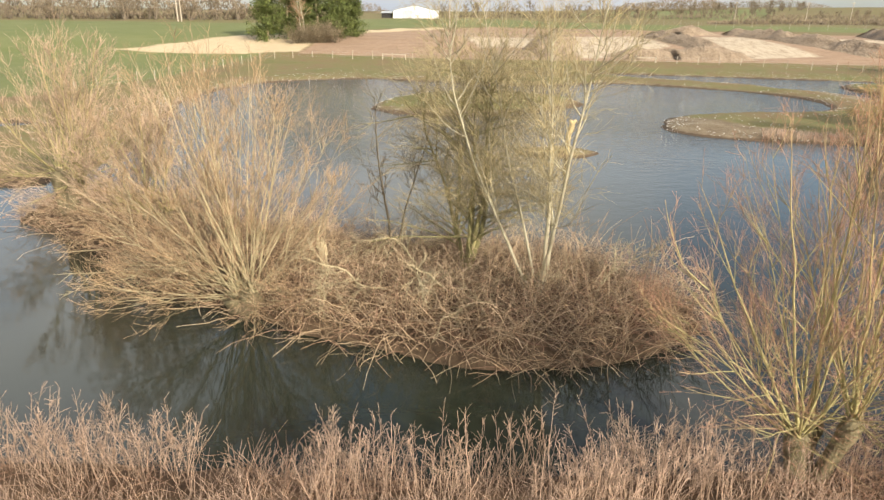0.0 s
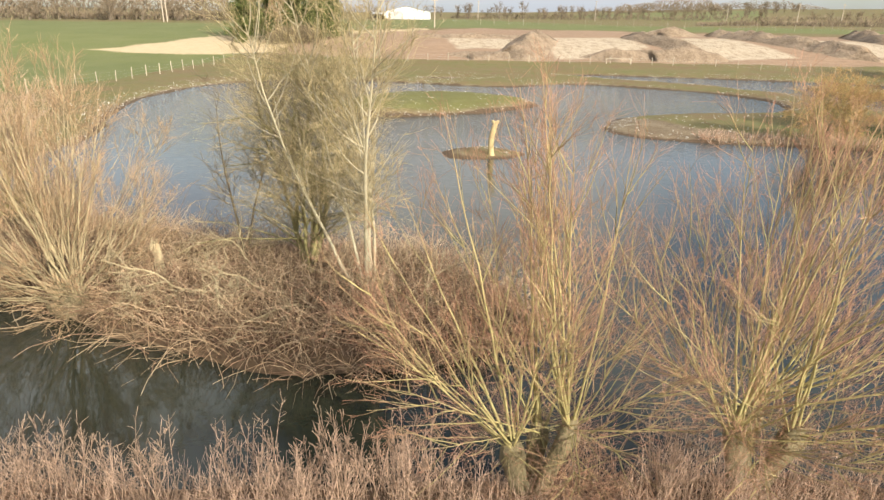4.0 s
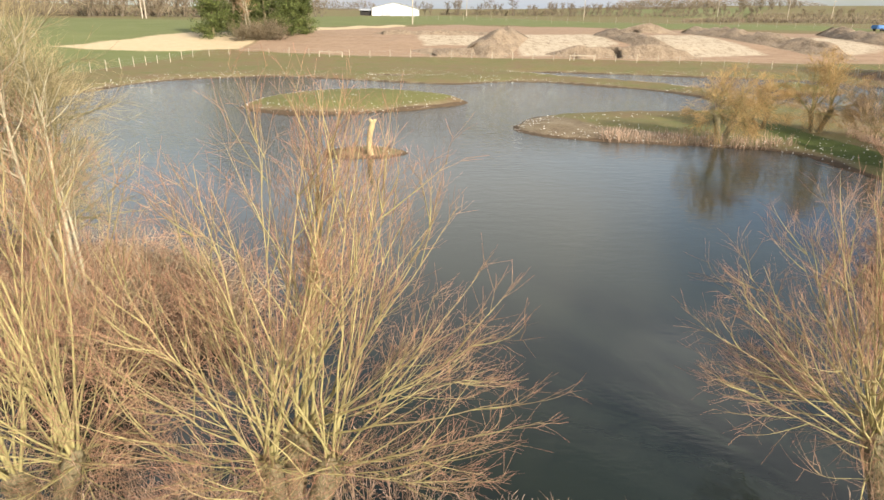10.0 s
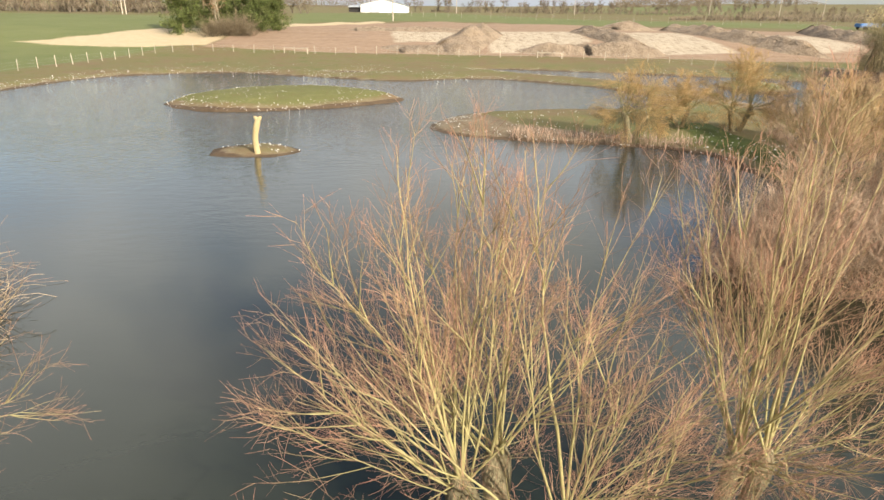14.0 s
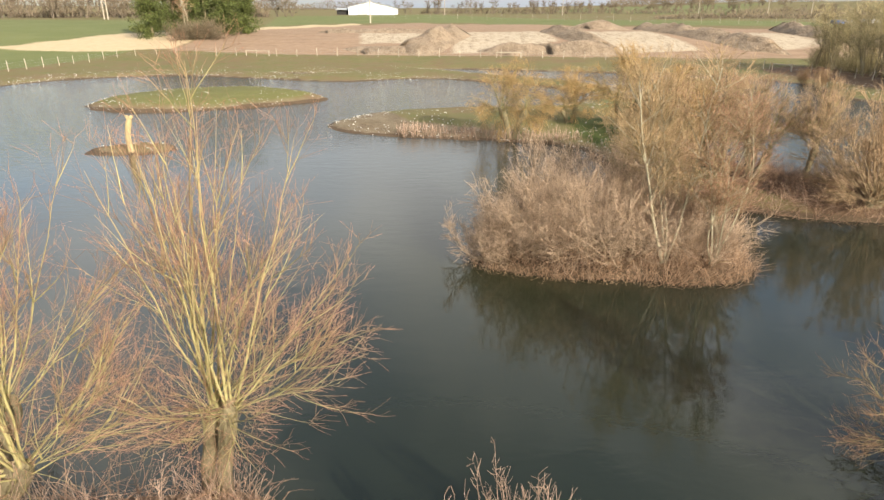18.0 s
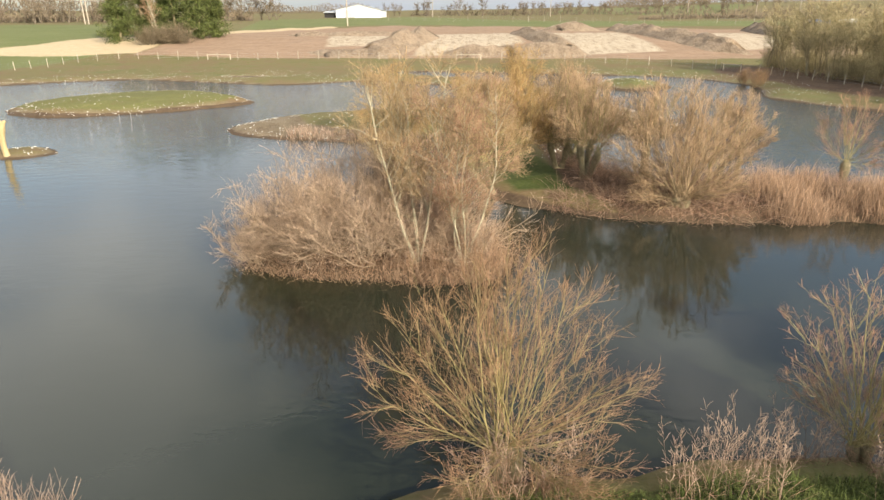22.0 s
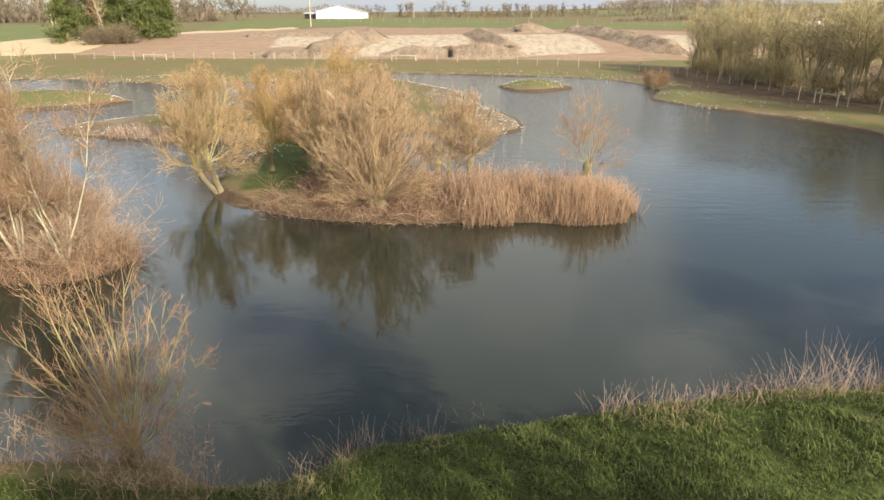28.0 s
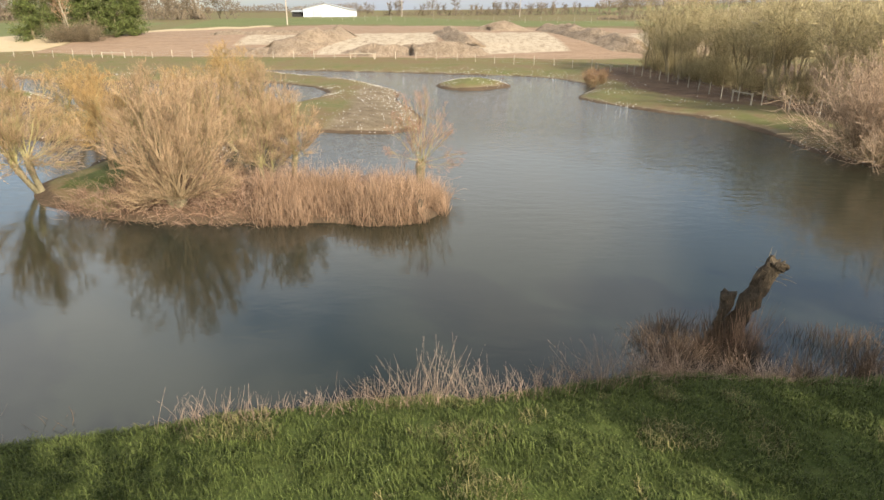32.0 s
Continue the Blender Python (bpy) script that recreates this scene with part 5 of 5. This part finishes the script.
# ---------------------------------------------------------------- diggings
def heap(points, wide, tall, seed, label, power=1.0):
    """A ridge of dumped soil along a line of points."""
    p = np.array(points, float)
    seg = np.r_[0, np.cumsum(np.hypot(*np.diff(p, axis=0).T))]
    n, m = max(int(seg[-1] / 0.5), 8), 15
    s, c = np.linspace(-wide, seg[-1] + wide, n), np.linspace(-1, 1, m)
    sc = np.clip(s, 0, seg[-1])
    cx, cy = np.interp(sc, seg, p[:, 0]), np.interp(sc, seg, p[:, 1])
    t = unit(np.stack([np.gradient(np.interp(s, seg, p[:, 0]) + 1e-6 * s), np.gradient(np.interp(s, seg, p[:, 1]) + 1e-6 * s)], -1))
    way = unit(p[-1] - p[0])
    t = np.where(np.linalg.norm(t, axis=1, keepdims=True) > 0.5, t, way)
    over = s - sc
    X = cx[:, None] + over[:, None] * way[0] - t[:, 1:2] * c[None] * wide
    Y = cy[:, None] + over[:, None] * way[1] + t[:, 0:1] * c[None] * wide
    r = np.sqrt(c[None] ** 2 + (over[:, None] / wide) ** 2)
    h = np.clip(1 - r**1.3, 0, 1) * tall * (1 + 0.35 * lattice(X, Y, 2.6, seed) + 0.18 * lattice(X, Y, 0.9, seed + 1))
    Z = land(X, Y) + h - 0.12
    ob = thing("spoil_heap", float(p[0, 0]), float(p[0, 1]), 0.0, label, "soil heap", "spoil heaps")
    idx = np.arange(n * m).reshape(n, m)
    faces = np.stack([idx[:-1, :-1], idx[1:, :-1], idx[1:, 1:], idx[:-1, 1:]], -1).reshape(-1, 4)
    v = np.stack([X - p[0, 0], Y - p[0, 1], Z], -1).reshape(-1, 3)
    part("soil", quads("soil", v, faces), M_SOIL, ob)
    return ob


heap([(30.5, 97.5), (34.5, 98.5)], 3.4, 1.3, 201, "dark brown heap of dug soil behind the fence")
heap([(38.0, 98.8), (45.5, 98.0)], 3.6, 1.5, 202, "long dark brown soil heap behind the fence")
heap([(17.5, 99.0), (20.5, 110.0), (22.5, 118.0)], 4.2, 2.2, 203, "tall sandy-brown ridge of spoil")
heap([(42.6, 125.0), (45.0, 112.0), (46.5, 104.0)], 3.0, 1.4, 204, "furrowed brown ridge of spoil between pale diggings")
heap([(64.5, 136.0), (68.0, 118.0), (71.5, 101.0)], 3.6, 1.7, 205, "long furrowed brown ridge between pale diggings")
heap([(92.0, 134.0), (90.0, 120.0), (92.0, 106.0)], 3.4, 1.7, 206, "brown spoil ridge at the edge of the diggings")
heap([(52.0, 138.0), (56.0, 138.0)], 4.0, 1.6, 207, "pale brown cone of spoil")
heap([(10.0, 98.5), (15.0, 99.0)], 3.6, 0.9, 208, "low dark soil heap behind the fence")
heap([(0.0, 122.0), (20.0, 124.0)], 2.5, 0.7, 209, "low grassy soil bank behind the pale digging")


# ---------------------------------------------------------------- barn, poles, hedges
def barn():
    x0, y0 = -19.6, 283.0
    b = thing("barn", x0, y0, float(land(x0 + 9, y0)) - 0.3, "long white metal barn with a pale low roof", "barn")
    W, D, E, R = 19.6, 26.0, 3.4, 5.6
    bm = bmesh.new()
    v = [bm.verts.new(c) for c in ((0, 0, 0), (W, 0, 0), (W, 0, E), (W / 2, 0, R), (0, 0, E), (0, D, 0), (W, D, 0), (W, D, E), (W / 2, D, R), (0, D, E))]
    for f in ((0, 1, 2, 3, 4), (6, 5, 9, 8, 7), (1, 6, 7, 2), (5, 0, 4, 9)):
        bm.faces.new([v[i] for i in f])
    part("wall", bm, M_BARN, b)
    for side in (0, 1):
        bm = bmesh.new()
        ax = -0.4 if side == 0 else W + 0.4
        q = [(ax, -0.5, E - 0.05), (W / 2, -0.5, R + 0.1), (W / 2, D, R + 0.1), (ax, D, E - 0.05)]
        lo = [bm.verts.new(c) for c in q]
        hi = [bm.verts.new((c[0], c[1], c[2] + 0.18)) for c in q]
        bm.faces.new(hi), bm.faces.new(lo[::-1])
        for i in range(4):
            bm.faces.new((lo[i], lo[(i + 1) % 4], hi[(i + 1) % 4], hi[i]))
        part("roof", bm, M_ROOF, b)
    bm = bmesh.new()
    bmesh.ops.create_cube(bm, size=1, matrix=Matrix.Translation((6.0, -0.05, 1.7)) @ Matrix.Diagonal((4.2, 0.12, 3.4, 1)))
    part("door", bm, M_ROOF, b)
    sh = thing("shed", x0 - 9.5, y0 + 1, float(land(x0 - 8, y0)) - 0.2, "open dark lean-to shed beside the barn", "shed")
    # solid box; the shade inside the open shed is put into its dark colour
    bm = bmesh.new()
    bmesh.ops.create_cube(bm, size=1, matrix=Matrix.Translation((6.4, 3, 1.2)) @ Matrix.Diagonal((4.4, 5, 2.4, 1)))
    part("wall", bm, M_DARK, sh)
    bm = bmesh.new()
    bmesh.ops.create_cube(bm, size=1, matrix=Matrix.Translation((6.4, 2.6, 2.6)) @ pose(0, 0, 0, 6) @ Matrix.Diagonal((5.0, 6.5, 0.2, 1)))
    part("roof", bm, M_ROOF, sh)


barn()


def pole(x, y, tall, arm=False):
    z = float(land(x, y)) - 0.3
    p = thing("utility_pole", x, y, z, "weathered wooden utility pole in the fields", "pole", "utility poles")
    part("shaft", tubes("shaft", np.array([[[0, 0, 0], [0, 0, tall / 2], [0, 0, tall]]], float), np.array([[0.17, 0.15, 0.12]]), 8), M_POLE, p)
    bm = bmesh.new()
    beam(bm, (-0.8, 0, tall - 0.5), (0.8, 0, tall - 0.5), 0.1, 0.14)
    part("cross_arm", bm, M_POLE, p)


for px_, py_, h in ((-70.0, 176.0, 8.5), (-69.0, 176.0, 8.5), (3.5, 160.0, 7.0), (22.0, 300.0, 8.5), (76.0, 300.0, 9.0), (150.0, 330.0, 9.0), (175.0, 310.0, 9.0), (190.0, 300.0, 9.0)):
    pole(px_, py_, h)

# bare trees of the far hedgerows
rng_h = np.random.default_rng(220)
far_kinds = [slender_tree(-60.0 - 16 * i, 196.0, 221 + i, "bare brown tree in a far hedgerow", 2, 7.5, 0.16, 22, M_HEDGE, M_HEDGE, 14, 7, 0, 2.8, name="hedgerow_tree", group="hedgerow trees", twig_r=0.06, first=0.12) for i in range(4)]


def row(x0, y0, x1, y1, n, low, high, wob=4.0):
    for i in range(n):
        f = (i + rng_h.uniform(0.1, 0.9)) / n
        x, y = x0 + (x1 - x0) * f + rng_h.normal(0, 0.5), y0 + (y1 - y0) * f + rng_h.normal(0, wob)
        o = copy_thing(far_kinds[rng_h.integers(0, 4)], pose(x, y, float(land(x, y)) - 0.3, 0, 0, rng_h.uniform(0, 360)))
        s = rng_h.uniform(low, high)
        o.scale = (s * 1.15, s * 1.15, s)


row(-150, 170, -34, 205, 34, 0.55, 1.0)
row(-60, 215, -30, 225, 12, 0.9, 1.15, 2)
row(-14, 320, 6, 330, 6, 0.6, 0.8)
row(10, 330, 110, 345, 22, 0.55, 1.05)
row(150, 420, 360, 640, 30, 0.8, 1.3, 8)
row(60, 345, 150, 350, 16, 0.5, 0.9)
row(190, 330, 300, 360, 18, 0.4, 0.7)
row(150, 420, 175, 330, 14, 0.45, 0.7, 3)


def far_wood(x0, y0, x1, y1, tall, seed, label):
    rng = np.random.default_rng(seed)
    n = 2200 if tall > 5 else 2400
    thick, back = (0.45, 30) if tall > 5 else (0.14, 3)
    f = rng.uniform(0, 1, n)
    x, y = x0 + (x1 - x0) * f, y0 + (y1 - y0) * f + rng.uniform(0, back, n)
    z = land(x, y) + rng.uniform(0, tall, n) * np.clip(1 + 0.5 * lattice(x, y, 25, seed), 0.3, 1.4) * np.clip(8 * f * (1 - f) + 0.3, 0, 1)
    dirs = np.stack([rng.normal(0, 0.5, n), rng.normal(0, 0.3, n), np.ones(n)], -1)
    P = grow(rng, np.stack([x, y, z - 0.4], -1), dirs, rng.uniform(0.4, 1.0, n) * min(tall, 4.0), 4, 0, 0.2)
    ob = part("far_wood", tubes("far_wood", P, taper(n, 4, thick, 0.3, rng), 3), M_HEDGE)
    return tagged(ob, label, "wood", kind="stuff")


far_wood(10, 336, 330, 345, 2.2, 244, "low brown hedge across the far fields")
far_wood(-170, 172, -34, 206, 2.4, 245, "low brown hedge at the crop field's end")
far_wood(95, 226, 230, 262, 1.6, 246, "low brown hedge beyond the diggings")
far_wood(-330, 1100, -90, 1150, 14, 240, "dim wooded ridge on the skyline")
far_wood(250, 900, 420, 960, 12, 241, "dim wood on the distant hill")
far_wood(-420, 420, -120, 430, 8, 242, "brown woodland beyond the left fields")
far_wood(560, 1400, 900, 1500, 16, 243, "dim wooded hilltop far off")

# unseen evergreens added behind the flight path, so that their shade falls on the bank
for i, (cx, cy, h, w) in enumerate(((46.2, -4.6, 10.0, 2.8), (42.8, -5.4, 9.0, 2.4), (56.0, -3.8, 10.5, 2.6), (60.2, -4.0, 11.0, 2.8), (64.8, -4.2, 11.0, 2.8))):
    conifer(cx, cy, 300 + i, "unseen evergreen tree added behind the grassy bank to shade it", h, w, group="evergreens behind the bank")


def covered_trailer(x, y, colour, label):
    """A low trailer under a tarpaulin."""
    z = float(land(x, y))
    tr = thing("covered_trailer", x, y, z, label, "trailer", "trailers by the diggings", 12)
    bm = bmesh.new()
    bmesh.ops.create_cube(bm, size=1, matrix=Matrix.Translation((0, 0, 0.95)) @ Matrix.Diagonal((5.0, 2.2, 0.9, 1)))
    bmesh.ops.bevel(bm, geom=bm.edges[:], offset=0.18, segments=2, affect="EDGES")
    part("tarpaulin", bm, colour, tr)
    for sx in (-1.3, 1.3):
        for sy in (-1.0, 1.0):
            bm = bmesh.new()
            bmesh.ops.create_cone(bm, cap_ends=True, segments=14, radius1=0.36, radius2=0.36, depth=0.24, matrix=Matrix.Translation((sx, sy, 0.34)) @ pose(0, 0, 0, 90))
            part("wheel", bm, M_DARK, tr)


M_TARP = speckled("blue_tarpaulin", (0.05, 0.14, 0.36), (0.12, 0.26, 0.52), 1.5, 0.5, 0.3)
covered_trailer(118.0, 158.0, M_TARP, "trailer under a blue tarpaulin beyond the diggings")
covered_trailer(126.0, 160.0, M_BARN, "trailer under a white cover beyond the diggings")
